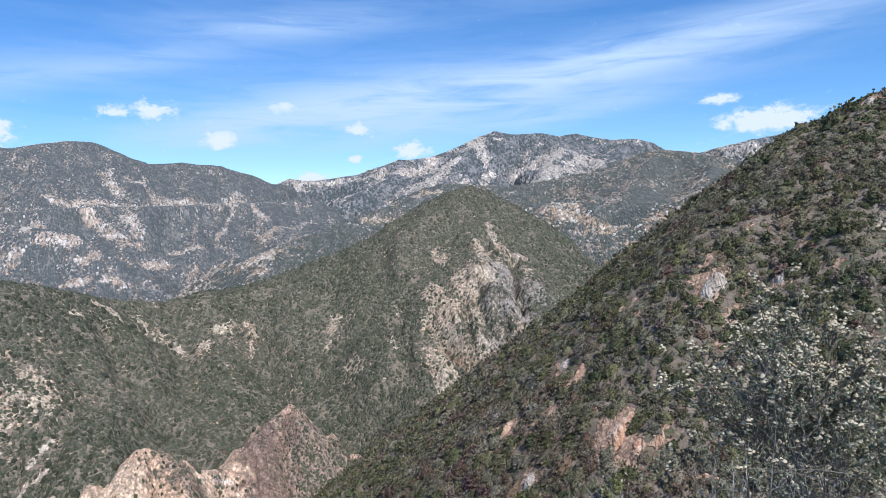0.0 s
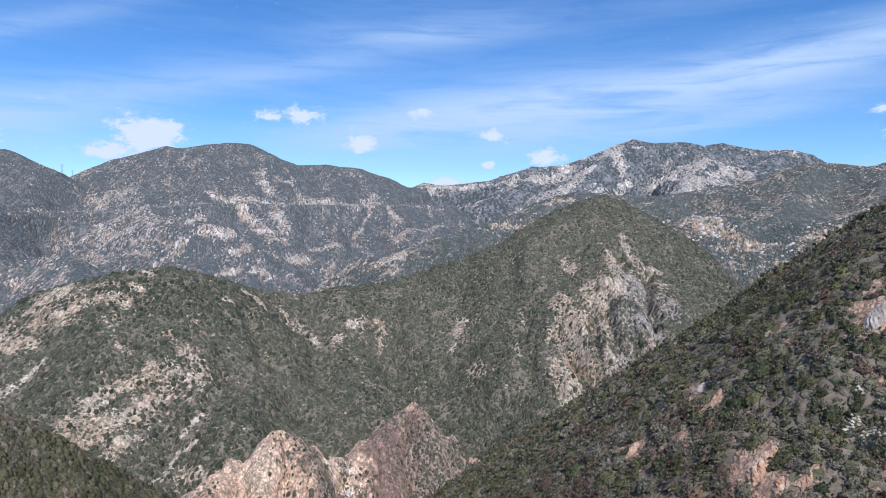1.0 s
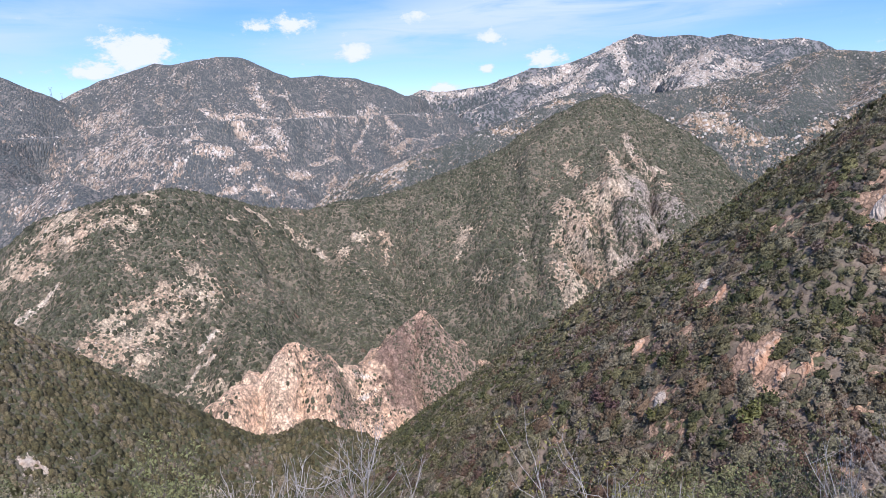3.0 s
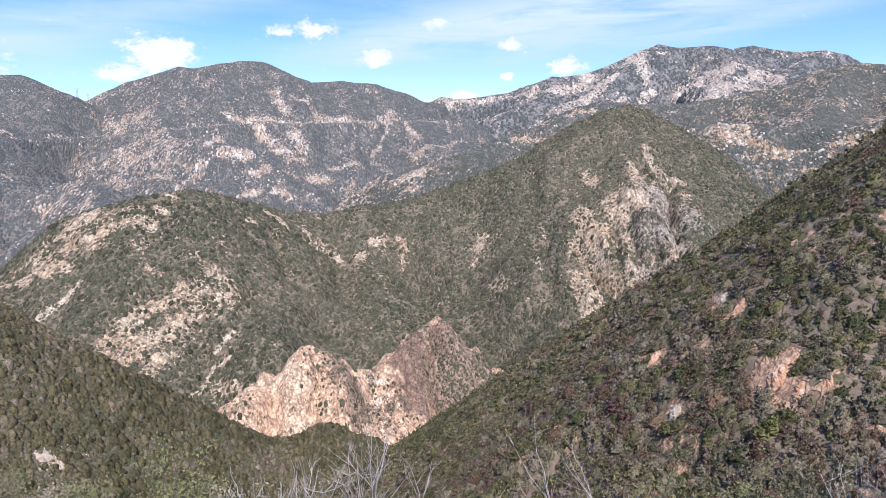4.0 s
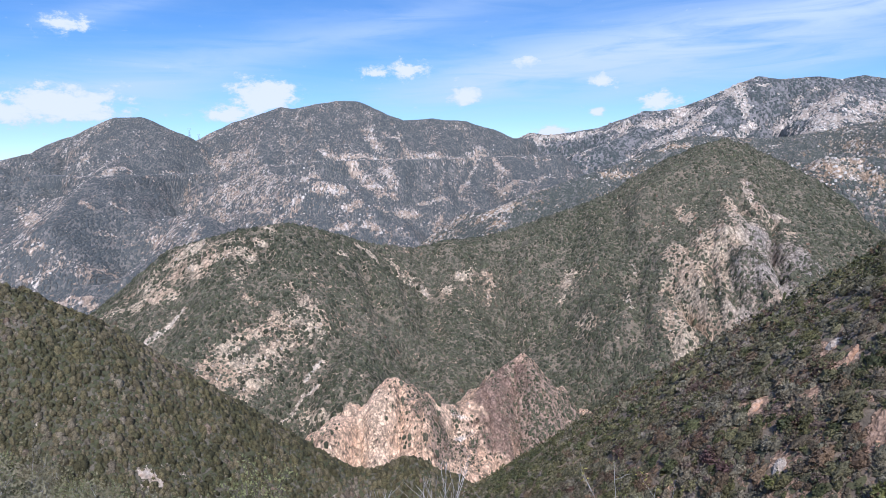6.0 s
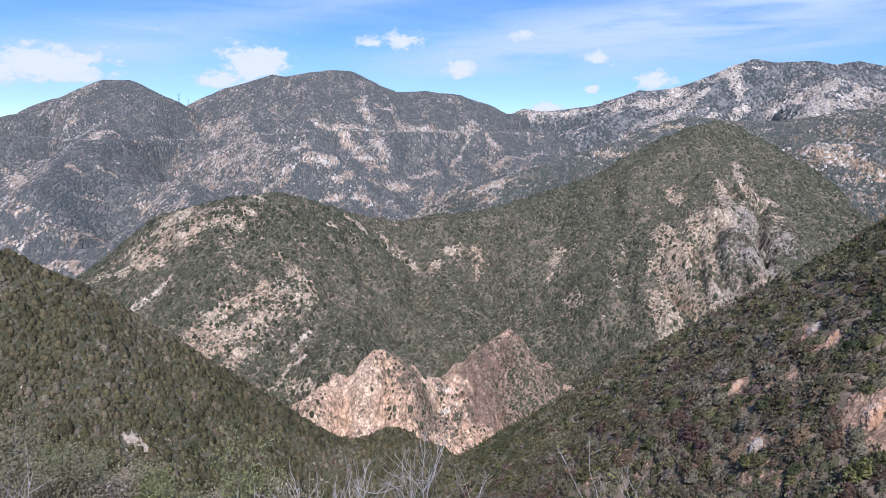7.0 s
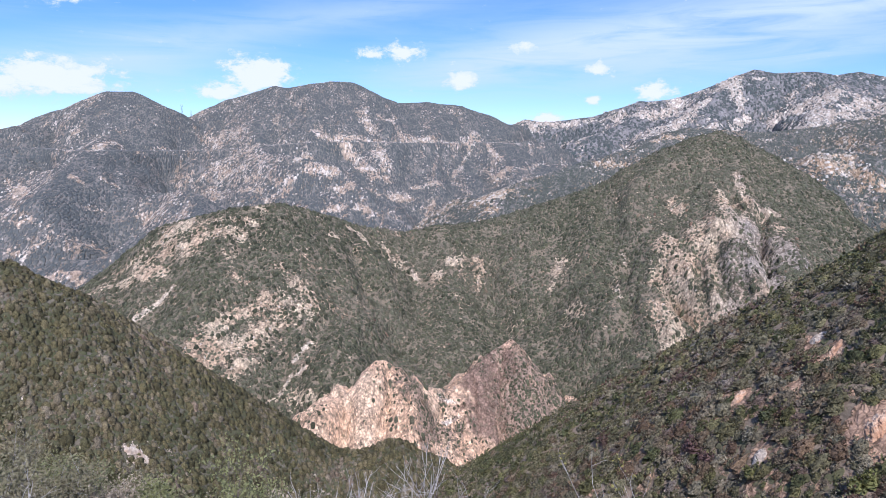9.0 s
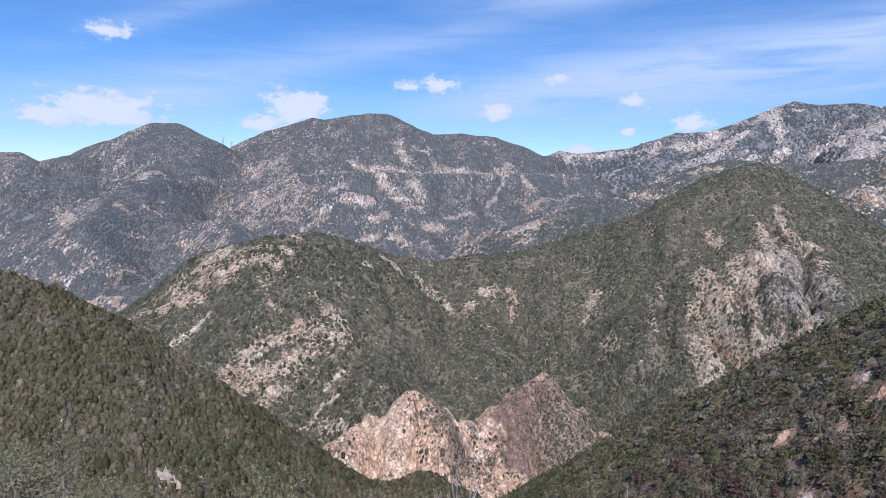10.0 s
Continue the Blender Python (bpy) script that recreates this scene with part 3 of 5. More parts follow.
def h_far(x, y):
    h, d = crest(x, y, FAR_CREST, 0.58, 16, 0.00012)
    for line, fall in FAR_SPURS:
        b, e = crest(x, y, line, fall, 14)
        h, d = smooth_max(h, b, 26.0), np.minimum(d, e)
    wx, wy = x + 120 * fractal(x, y, 400, 3, 53), y + 120 * fractal(x, y, 400, 3, 55)
    g = ridged(wx + 0.2 * wy, wy * 0.55, 300, 6, 51, 0.5)
    h = h + (g - 0.33) * np.clip(d / 380, 0.015, 1) * 350 + fractal(x, y, 60, 4, 57) * np.clip(d / 60, 0.1, 1) * 5
    return h - valley(x, y, FAR_VALLEYS)


def road_band(x, y):
    """Distance from the mountain road and its height there."""
    best, lvl = np.full(x.shape, 1e9), np.zeros_like(x)
    for (ax, ay, az), (bx, by, bz) in zip(ROAD_LINE, ROAD_LINE[1:]):
        ux, uy = bx - ax, by - ay
        t = np.clip(((x - ax) * ux + (y - ay) * uy) / (ux * ux + uy * uy), 0, 1)
        d = np.hypot(x - ax - t * ux, y - ay - t * uy)
        lvl = np.where(d < best, az + t * (bz - az), lvl)
        best = np.minimum(best, d)
    return best, lvl


def h_far_cut(x, y):
    """The same mountain with the road's bench cut into it."""
    h = h_far(x, y)
    d, lvl = road_band(x, y)
    k = np.clip((d - 12) / 24, 0, 1)
    return np.where(d < 36, (lvl - 0.4) * (1 - k) + h * k, h)


def h_granite(x, y):
    h, d = crest(x, y, GRANITE_CREST, 0.55, 10, 0.0001)
    for line, fall in GRANITE_SPURS:
        b, e = crest(x, y, line, fall, 14)
        h, d = smooth_max(h, b, 30.0), np.minimum(d, e)
    wx, wy = x + 130 * fractal(x, y, 420, 3, 63), y + 130 * fractal(x, y, 420, 3, 65)
    g = ridged(wx, wy * 0.6, 340, 6, 61, 0.52)
    crag = ridged(x, y * 0.8, 75, 4, 67, 0.6)
    return h + (g - 0.33) * np.clip(d / 380, 0.02, 1) * 420 + (crag - 0.33) * np.clip(d / 40, 0.15, 1) * 36


def h_spur(x, y):
    h, d = crest(x, y, SPUR_CREST, 0.55, 10)
    for line, fall in SPUR_MORE:
        b, e = crest(x, y, line, fall, 10)
        h, d = smooth_max(h, b, 15.0), np.minimum(d, e)
    g = ridged(x, y * 0.7, 190, 5, 71)
    return h + (g - 0.33) * np.clip(d / 200, 0.02, 1) * 140 + (ridged(x, y, 40, 3, 73) - 0.33) * 7


def h_ground(x, y):
    """The slope on which the viewer stands, falling to the canyon, and the low country beyond."""
    r = np.hypot(x, y)
    near = GROUND_TOP - 0.22 * np.clip(y, 0, 1.5) - 0.66 * np.maximum(y - 1.5, 0) + 0.12 * np.maximum(-y - 3, 0)
    near = near + 0.05 * np.maximum(x - 2, 0) - 0.06 * np.maximum(-x - 2, 0)
    near = np.maximum(near, -262.0)
    near = near + fractal(x, y, 14, 4, 81) * np.clip(r / 30, 0, 1) * 1.2 + fractal(x, y, 220, 4, 83) * np.clip((r - 120) / 500, 0, 1) * 14
    return np.where(y < -200, np.minimum(near, 60), near)


GROUND_TOP = -1.62

# ---- the land as meshes ----


def mesh_from(name, verts, faces, material, attrs=(), smooth=True):
    """verts (n, 3), faces (m, 3 or 4): a mesh; attrs: (name, values per vertex)."""
    me = bpy.data.meshes.new(name)
    k = faces.shape[1]
    me.vertices.add(len(verts))
    me.vertices.foreach_set("co", np.ascontiguousarray(verts, np.float32).ravel())
    me.loops.add(faces.size)
    me.loops.foreach_set("vertex_index", np.ascontiguousarray(faces, np.int32).ravel())
    me.polygons.add(len(faces))
    me.polygons.foreach_set("loop_start", np.arange(0, faces.size, k, dtype=np.int32))
    me.polygons.foreach_set("use_smooth", np.full(len(faces), smooth))
    for key, values in attrs:
        a = me.attributes.new(key, "FLOAT", "POINT")
        a.data.foreach_set("value", np.ascontiguousarray(values, np.float32))
    me.update(calc_edges=True)
    me.materials.append(material)
    return me


def trimmed(verts, faces, keep, *values):
    faces = faces[keep]
    used = np.zeros(len(verts), bool)
    used[faces.ravel()] = True
    index = np.cumsum(used) - 1
    return (verts[used], index[faces], *(v[used] for v in values))


def hill(name, box, step, height, rock, material, floor, label, category, warm=None):
    """One hill as a height field over box (x0, x1, y0, y1), down to the floor level."""
    xs, ys = np.arange(box[0], box[1] + step, step), np.arange(box[2], box[3] + step, step)
    x, y = np.meshgrid(xs, ys)
    z = height(x, y)
    n, m = z.shape
    i = np.arange(n * m).reshape(n, m)
    faces = np.stack([i[:-1, :-1], i[:-1, 1:], i[1:, 1:], i[1:, :-1]], -1).reshape(-1, 4)
    verts = np.stack([x, y, z], -1).reshape(-1, 3)
    bare = rock(x, y, z).ravel()
    hue = np.ones_like(bare) if warm is None else warm(x, y).ravel()
    keep = z.ravel()[faces].max(1) > floor
    verts, faces, bare, hue = trimmed(verts, faces, keep, bare, hue)
    ob = new(name, mesh_from(name, verts, faces, material, (("rock", bare), ("warm", hue))))
    return tagged(ob, label, category, kind="structure")


def steepness(height, x, y, e):
    gx = (height(x + e, y) - height(x - e, y)) / (2 * e)
    gy = (height(x, y + e) - height(x, y - e)) / (2 * e)
    return gx, gy


# bare rock: place, radius, strength
RIGHT_ROCK = ((26, 136, 1.7, 1.3), (26, 130, 2.1, 0.9), (29, 110, 2.6, 1.4), (32, 111, 2.0, 1.3), (35, 104, 2.1, 1.4), (31, 106, 2.1, 1.2), (15, 115,
    2.2, 1.1), (40, 136, 3.2, 0.9), (13, 130, 2.5, 1.0), (20, 124, 1.8, 0.9), (53, 126, 2.7, 1.1), (54, 131, 2.0, 0.9), (63, 118, 1.9, 0.8), (70, 122,
    1.7, 0.8), (54, 119, 2.1, 0.9), (71, 112, 1.6, 0.8), (98, 146, 2.2, 0.9), (13, 128, 1.6, 0.9), (28, 151, 1.6, 0.7), (41, 132, 1.7, 0.7), )
LEFT_ROCK = ((-193, 179, 4.5, 1.1), (-232, 164, 2.5, 0.7), (-185, 189, 2.8, 0.6), )
# bare strips: from, to, half width, strength
FAR_BANKS = ((-1575, 1370, -1648, 1552, 11, 1.2), (-1602, 1514, -1606, 1690, 10.0, 1), (-1534, 1883, -1463, 1776, 15, 0.8),
    (-1300, 1728, -1257, 1886, 14, 0.6), (-1169, 1952, -1055, 2035, 16, 1), (-1051, 2027, -954, 2050, 16, 0.9), (-950, 2088, -903, 2192, 18, 0.9),
    (-892, 2199, -845, 2237, 15, 0.8), (-822, 2246, -755, 2406, 22, 1), (-730, 2385, -626, 2458, 13, 0.7), (-617, 2468, -519, 2552, 11, 0.6),
    (-1204, 1967, -1161, 1985, 12, 0.7), (-1586, 1692, -1582, 1726, 10, 0.9),)
FAR_CHUTES = ((-1148, 2217, -1040, 2100, 17, 0.9), (-1081, 2243, -932, 2125, 11, 1.3), (-1107, 2339, -1043, 2294, 6.8, 1),
    (-706, 2396, -608, 2238, 6.4, 1.3), (-571, 2518, -529, 2395, 11, 0.9), (-757, 2343, -721, 2049, 6.1, 1), (-832, 2204, -776, 2022, 10.0, 0.7),
    (-813, 2235, -765, 2060, 8.1, 0.6), (-791, 2272, -748, 2068, 8.1, 0.6), (-1126, 1970, -1081, 1942, 5.9, 0.8), (-901, 2177, -836, 2082, 8.1, 0.6),
    (-1143, 2254, -1116, 2154, 8.7, 0.7),)
FAR_SLABS = ((-1021, 1569, -1117, 1800, 11, 1), (-972, 1565, -905, 1579, 16, 1.4), (-1015, 1513, -999, 1522, 8.0, 1),
    (-863, 1517, -827, 1539, 11, 1.1), (-973, 1857, -913, 1842, 9.1, 1.1), (-1155, 1488, -1082, 1476, 6.5, 1.2), (-958, 1968, -887, 1897, 21, 0.9),
    (-816, 1768, -790, 1827, 16, 1.2), (-798, 1909, -757, 1924, 11, 1.2), (-744, 1921, -703, 1904, 11, 1), (-849, 1439, -818, 1459, 13, 0.9),
    (-777, 1474, -736, 1477, 13, 0.9), (-1062, 1930, -1002, 1905, 15, 0.7), (-902, 1820, -867, 1836, 13, 0.6), (-1164, 1843, -1022, 1581, 8.9, 0.6),)
FAR_SADDLE = ((-590, 2131, -511, 2213, 14, 0.6), (-495, 2230, -433, 2558, 15, 0.6), (-683, 1499, -709, 1802, 14, 0.4),
    (-718, 2031, -627, 1935, 13, 0.5),)
FAR_LOWER = ((-1430, 1194, -1402, 1198, 9.8, 1), (-1417, 1277, -1399, 1298, 12, 0.9), (-1339, 1143, -1334, 1202, 7.8, 0.8),
    (-1722, 1238, -1507, 1112, 12, 0.8), (-1254, 945, -1244, 1003, 20, 0.75), (-1221, 984, -1215, 1072, 21, 0.8), (-1142, 892, -1100, 905, 15, 1.1),
    (-1275, 911, -1243, 916, 8.3, 0.9), (-1254, 1233, -1141, 1210, 12, 0.5), (-1376, 1657, -1242, 1593, 15, 0.5),
    (-1025, 1451, -1003, 1500, 13, 0.55), (-1433, 1593, -1373, 1601, 13, 0.5), (-1712, 1625, -1691, 1812, 17, 0.4),
    (-1679, 1910, -1526, 1904, 22, 0.45), (-1321, 975, -1285, 985, 12, 0.7),)
GRANITE_FACES = ((239, 4075, 253, 3684, 31, 1.1), (248, 3671, 260, 3580, 16, 1), (-217, 3651, -41, 3955, 30, 0.8), (-52, 3174, 112, 3601, 24, 1),
    (220, 3422, 286, 3544, 18, 1.2), (-345, 3771, -238, 3705, 26, 0.6), (-631, 3687, -487, 3775, 27, 0.6), (-487, 3775, -360, 3793, 24, 0.6),
    (360, 3998, 430, 3957, 25, 0.6), (567, 3254, 680, 3527, 27, 0.7), (644, 3207, 736, 3351, 30, 0.8), (422, 2811, 511, 2897, 20, 0.7),
    (432, 3558, 467, 3302, 21, 0.6), (-806, 3602, -703, 3729, 30, 0.7), (706, 3097, 725, 2960, 25, 0.8),)
GRANITE_EAST = ((703, 3625, 794, 3476, 29, 0.8), (794, 3476, 823, 3125, 27, 0.9), (385, 3644, 568, 3583, 39, 0.6), (447, 2837, 660, 3134, 32, 0.6),
    (307, 3501, 385, 3644, 28, 0.6), (1711, 3901, 1742, 3547, 22, 0.9), (1600, 3963, 1637, 3659, 22, 0.7),)
GRANITE_CROWN = ((352, 3937, 633, 4061, 25, 1.1), (791, 4071, 946, 3977, 18, 1), (962, 3906, 1218, 3852, 36, 1.2), (851, 3456, 1010, 3383, 19, 0.8),)
GRANITE_SCRUB = ((69, 3410, 189, 3626, 28, 1), (287, 3911, 311, 3667, 27, 0.8), (322, 4032, 507, 4073, 22, 0.9), (530, 4013, 645, 4071, 29, 0.8),
    (-347, 3343, -172, 3604, 28, 0.9), (308, 3594, 428, 3808, 26, 0.6), (573, 3906, 618, 3713, 24, 0.5), (-619, 3625, -437, 3633, 23, 0.8),)
SPUR_SLABS = ((-81, 2016, -80, 2016, 8.9, 1.6), (-47, 2035, -46, 2035, 13, 1.6), (-16, 2041, -7, 2064, 9.0, 1.4), (-468, 1499, -423, 1541, 13, 1.3),
    (-197, 1880, -196, 1880, 12, 0.7), (-225, 1850, -160, 1885, 12, 0.9), (-259, 1808, -236, 1823, 8.1, 0.7),)
SPUR_EAST = ((235, 1410, 260, 1406, 7.6, 1.3), (250, 1385, 282, 1361, 8.6, 1.1), (282, 1359, 303, 1333, 11, 1.2), (303, 1333, 327, 1311, 11, 1.2),
    (275, 1315, 298, 1299, 7.1, 0.5), (270, 1410, 295, 1388, 6.3, 0.9),)
SPUR_FAR_EAST = ((326, 1325, 366, 1312, 6.0, 0.9), (424, 1319, 452, 1320, 7.3, 1.1), (451, 1304, 483, 1279, 8.5, 1.1),
    (361, 1258, 392, 1230, 4.6, 0.8), (713, 1986, 715, 1776, 12, 0.5), (624, 1979, 743, 2120, 15, 0.4),)
MID_KNOLL = ((-556, 583, -537, 594, 8.5, 1.1), (-511, 577, -463, 600, 8.8, 0.72), (-516, 598, -461, 621, 5.5, 0.66),
    (-471, 640, -459, 639, 4.2, 0.9), (-601, 509, -573, 531, 4.9, 1.1), (-573, 531, -521, 539, 4.8, 1), (-569, 547, -531, 559, 6.2, 0.55),
    (-536, 565, -488, 563, 6.1, 0.6), (-438, 554, -428, 557, 4.4, 1), (-406, 592, -371, 583, 7.6, 0.58), (-403, 556, -363, 572, 6.8, 0.62),
    (-602, 545, -568, 554, 5.0, 0.5),)
MID_FACE = ((-425, 470, -423, 510, 7.7, 1.2), (-424, 511, -409, 534, 6.0, 1.1), (-407, 472, -392, 511, 8.1, 1), (-386, 470, -376, 493, 5.1, 0.85),
    (-419, 462, -409, 465, 4.0, 1.2), (-393, 521, -377, 547, 7.2, 0.72), (-412, 538, -371, 559, 6.1, 0.62), (-329, 491, -298, 480, 4.4, 0.8),
    (-367, 502, -362, 523, 4.6, 0.4),)
MID_STRIPS = ((-519, 486, -508, 505, 2.6, 1.3), (-508, 506, -500, 528, 2.6, 0.9), (-345, 517, -341, 540, 2.3, 1.2), (-335, 508, -331, 514, 2.3, 1),
    (-341, 492, -340, 505, 2.3, 0.7), (-349, 475, -341, 492, 2.2, 0.6), (-64, 753, -58, 731, 2.0, 1), (-67, 829, -60, 814, 3.7, 0.8),
    (-325, 766, -312, 758, 3.0, 0.7),)
MID_TAN = ((-405, 693, -398, 701, 2.9, 1.3), (-404, 735, -395, 746, 3.7, 0.9), (-394, 747, -380, 749, 4.5, 1), (-368, 764, -348, 764, 7.5, 0.55),
    (-348, 764, -323, 762, 8.2, 0.55), (-282, 795, -273, 802, 6.0, 0.95), (-297, 772, -285, 757, 5.9, 0.6), (-250, 815, -244, 807, 6.1, 0.9),
    (-243, 796, -238, 779, 5.9, 0.65), (-140, 828, -144, 808, 6.7, 0.75), (-146, 800, -146, 785, 4.3, 0.6), (-113, 741, -98, 720, 8.0, 0.5),
    (-13, 886, 1, 866, 6.2, 0.95), (-368, 808, -323, 821, 7.1, 0.4),)
MID_SPINE = ((-19, 823, -5, 795, 7.2, 1.5), (-6, 791, -2, 763, 10, 1.4), (-6, 763, -2, 670, 9.7, 1.4), (8, 789, 14, 746, 6.2, 1.1),
    (-19, 714, -8, 675, 5.7, 1.2), (2, 671, 15, 671, 5.5, 1.1), (11, 744, 25, 720, 7.9, 1),)
MID_SLAB = ((50, 884, 61, 809, 6.7, 1.2), (27, 827, 55, 804, 6.5, 1.2), (69, 919, 77, 883, 4.8, 1.2), (79, 879, 93, 868, 7.0, 1.1),
    (84, 839, 96, 816, 5.9, 1.2), (96, 813, 105, 731, 3.5, 1.2), (25, 722, 67, 722, 7.8, 1.1), (31, 798, 84, 792, 9.9, 0.65),
    (31, 763, 98, 758, 12, 0.65), (12, 823, 36, 838, 5.9, 0.78), (59, 719, 96, 730, 5.9, 0.91),)
MID_PURPLE = ((109, 845, 118, 797, 10, 0.59), (112, 794, 139, 780, 9.9, 0.52), (95, 875, 114, 874, 6.2, 0.65),)
# broad half-bare ground: place, radius, strength
MID_THIN = ((-526, 581, 28, 0.52), (-466, 594, 32, 0.5), (-561, 538, 22, 0.52), (-587, 516, 18, 0.58), (-404, 612, 25, 0.42), (-387, 563, 30, 0.48),
    (-410, 526, 24, 0.6), (-415, 485, 21, 0.8), (-388, 496, 23, 0.62), (-381, 523, 20, 0.5), (-377, 724, 22, 0.42), (-344, 755, 25, 0.42),
    (-269, 785, 27, 0.38), (-242, 801, 22, 0.38), (-143, 810, 25, 0.38), (-108, 730, 17, 0.36),)
MID_BROKEN = ((-4, 785, 21, 0.75), (-4, 697, 24, 0.75), (27, 816, 26, 0.58), (61, 840, 24, 0.62), (75, 810, 26, 0.62), (37, 772, 32, 0.55),
    (70, 744, 29, 0.6), (42, 713, 26, 0.65), (94, 793, 20, 0.55), (118, 803, 26, 0.42), (-5, 873, 17, 0.5),)
PYRAMID_GREEN = ((-196, 484, 6.0, 1.1), (-198, 532, 4.0, 0.9), (-202, 489, 3.3, 0.8), (-141, 568, 15.5, 0.75), (-124, 565, 18.3, 0.9), (-126, 543,
    16.7, 0.95), (-156, 580, 9.5, 0.7), (-178, 512, 6.7, 0.7), (-172, 530, 2.9, 0.6), (-168, 566, 8.3, 0.45), (-120, 585, 18.9, 1.1), (-101, 590,
    21.1, 1.1), (-126, 555, 15.0, 0.9), (-145, 575, 10.4, 0.7), (-196, 486, 15.7, 0.9), (-194, 468, 12.5, 0.7), (-141, 561, 20.3, 0.5), (-119, 558,
    20.1, 0.7), )
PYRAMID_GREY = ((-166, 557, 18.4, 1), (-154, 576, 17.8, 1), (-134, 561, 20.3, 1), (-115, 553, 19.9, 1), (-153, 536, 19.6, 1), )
MID_GREY = ((88, 908, 32.1, 1), (89, 824, 32.8, 1), (91, 766, 33.9, 1), (62, 757, 26.7, 0.9), (126, 778, 48.5, 1), (58, 717, 25.3, 0.7), )
PYRAMID_WHITE = ((-196, 526, -179, 531, 2.0, 1), (-188, 542, -171, 541, 2.0, 1), (-187, 509, -169, 526, 1.9, 1), (-186, 536, -166, 530, 1.5, 0.9), )
ROAD_LINE = ((-1850.4, 1420.8, 26.3), (-1604.2, 1367.6, 17.3), (-1567.1, 1449.9, 18.4), (-1588.8, 1623.4, 20.7), (-1539.2, 1745.2, 22.3), (-1410.9, 1757.2, 26.3), (-1280.9, 1823.0, 40.2), (-1147.5, 1887.0, 52.4), (-1029.0, 1982.9, 54.4), (-869.7, 2153.5, 54.1), (-784.9, 2344.6, 62.6), (-637.2, 2455.7, 60.5), (-576.5, 2690.4, 63.6))

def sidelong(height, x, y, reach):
    """How steeply the land climbs to the right as seen from the viewpoint: bare rock keeps to such slopes, scrub to the
    others. This pale and dark split also imitates side shading in the colour.
    """
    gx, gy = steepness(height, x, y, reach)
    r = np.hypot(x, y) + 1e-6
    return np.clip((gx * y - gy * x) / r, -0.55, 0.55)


def rock_right(x, y, z):
    return blobs(x, y, RIGHT_ROCK) + 0.16 + 0.25 * fractal(x, y, 30, 3, 91)


def rock_left(x, y, z):
    return blobs(x, y, LEFT_ROCK) - 0.1 + 0.1 * fractal(x, y, 40, 3, 92)


def rock_mid(x, y, z):
    bare = np.maximum.reduce([strips(x, y, q) for q in (MID_KNOLL, MID_FACE, MID_STRIPS, MID_TAN, MID_SPINE, MID_SLAB, MID_PURPLE)])
    thin = np.maximum(blobs(x, y, MID_THIN), blobs(x, y, MID_BROKEN) * 1.3)
    return np.maximum(bare * 1.1, thin) + 0.3 * np.minimum(bare, thin) + 0.03 + 0.46 * fractal(x + y * 0.3, y * 0.5, 42, 5, 93, 0.7)


def rock_pyramid(x, y, z):
    return 0.86 + 0.4 * fractal(x, y, 22, 4, 94) - 1.05 * blobs(x, y, PYRAMID_GREEN)


def rock_far(x, y, z):
    u, v = 0.87 * x + 0.5 * y, (0.87 * y - 0.5 * x) * 0.45
    speck = 0.36 * fractal(u, v, 60, 5, 95, 0.7) + 0.16 * fractal(u, v, 240, 4, 96)
    d, lvl = road_band(x, y)
    cut = np.where(z > lvl + 1, np.exp(-(d / 24) ** 4) * 0.7, np.exp(-(d / 18) ** 2) * 0.4) * np.clip(0.5 + 1.3 * fractal(x, y, 300, 4, 90), 0.0, 1)
    bare = np.maximum.reduce([strips(x, y, q) for q in (FAR_BANKS, FAR_CHUTES, FAR_SLABS, FAR_SADDLE, FAR_LOWER)])
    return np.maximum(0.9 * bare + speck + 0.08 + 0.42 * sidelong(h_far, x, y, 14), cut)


def rock_granite(x, y, z):
    streaks = ridged(x, y * 0.5, 120, 5, 97, 0.6)
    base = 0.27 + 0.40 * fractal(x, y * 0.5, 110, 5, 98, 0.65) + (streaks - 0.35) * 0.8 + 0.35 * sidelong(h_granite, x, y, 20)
    return base + 1.15 * np.maximum(strips(x, y, GRANITE_FACES), 0.55 * strips(x, y, GRANITE_EAST)) - 0.7 * np.maximum(strips(x, y, GRANITE_SCRUB), strips(x, y, GRANITE_CROWN))


def rock_spur(x, y, z):
    bare = np.maximum.reduce([strips(x, y, q) for q in (SPUR_SLABS, SPUR_EAST, SPUR_FAR_EAST)])
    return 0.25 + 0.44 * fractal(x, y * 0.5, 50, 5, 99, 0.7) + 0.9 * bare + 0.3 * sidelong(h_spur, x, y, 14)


def warm_mid(x, y):
    """1 where the rock is tan, 0 where it is grey."""
    return 1 - np.clip(blobs(x, y, MID_GREY), 0, 1) + 0.9 * strips(x, y, MID_STRIPS)


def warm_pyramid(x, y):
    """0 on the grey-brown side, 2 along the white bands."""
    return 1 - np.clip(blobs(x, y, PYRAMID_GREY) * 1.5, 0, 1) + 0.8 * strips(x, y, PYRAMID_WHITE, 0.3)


right_hill = hill("hillside", (-150, 190, 30, 330), 1.5, h_right, rock_right, M_NEAR, -170,
                  "steep near hillside covered in chaparral above a gully", "hill")
left_hill = hill("hillside", (-440, 0, 60, 460), 2.2, h_left, rock_left, M_LEFT, -185, "smooth green scrub-covered hillside falling to the canyon", "hill")
mid_ridge = hill("ridge", (-800, 460, 380, 1220), 2.9, h_mid, rock_mid, M_MID, -262,
                 "pointed scrub-covered ridge with a bare pale cliff", "ridge", warm_mid)
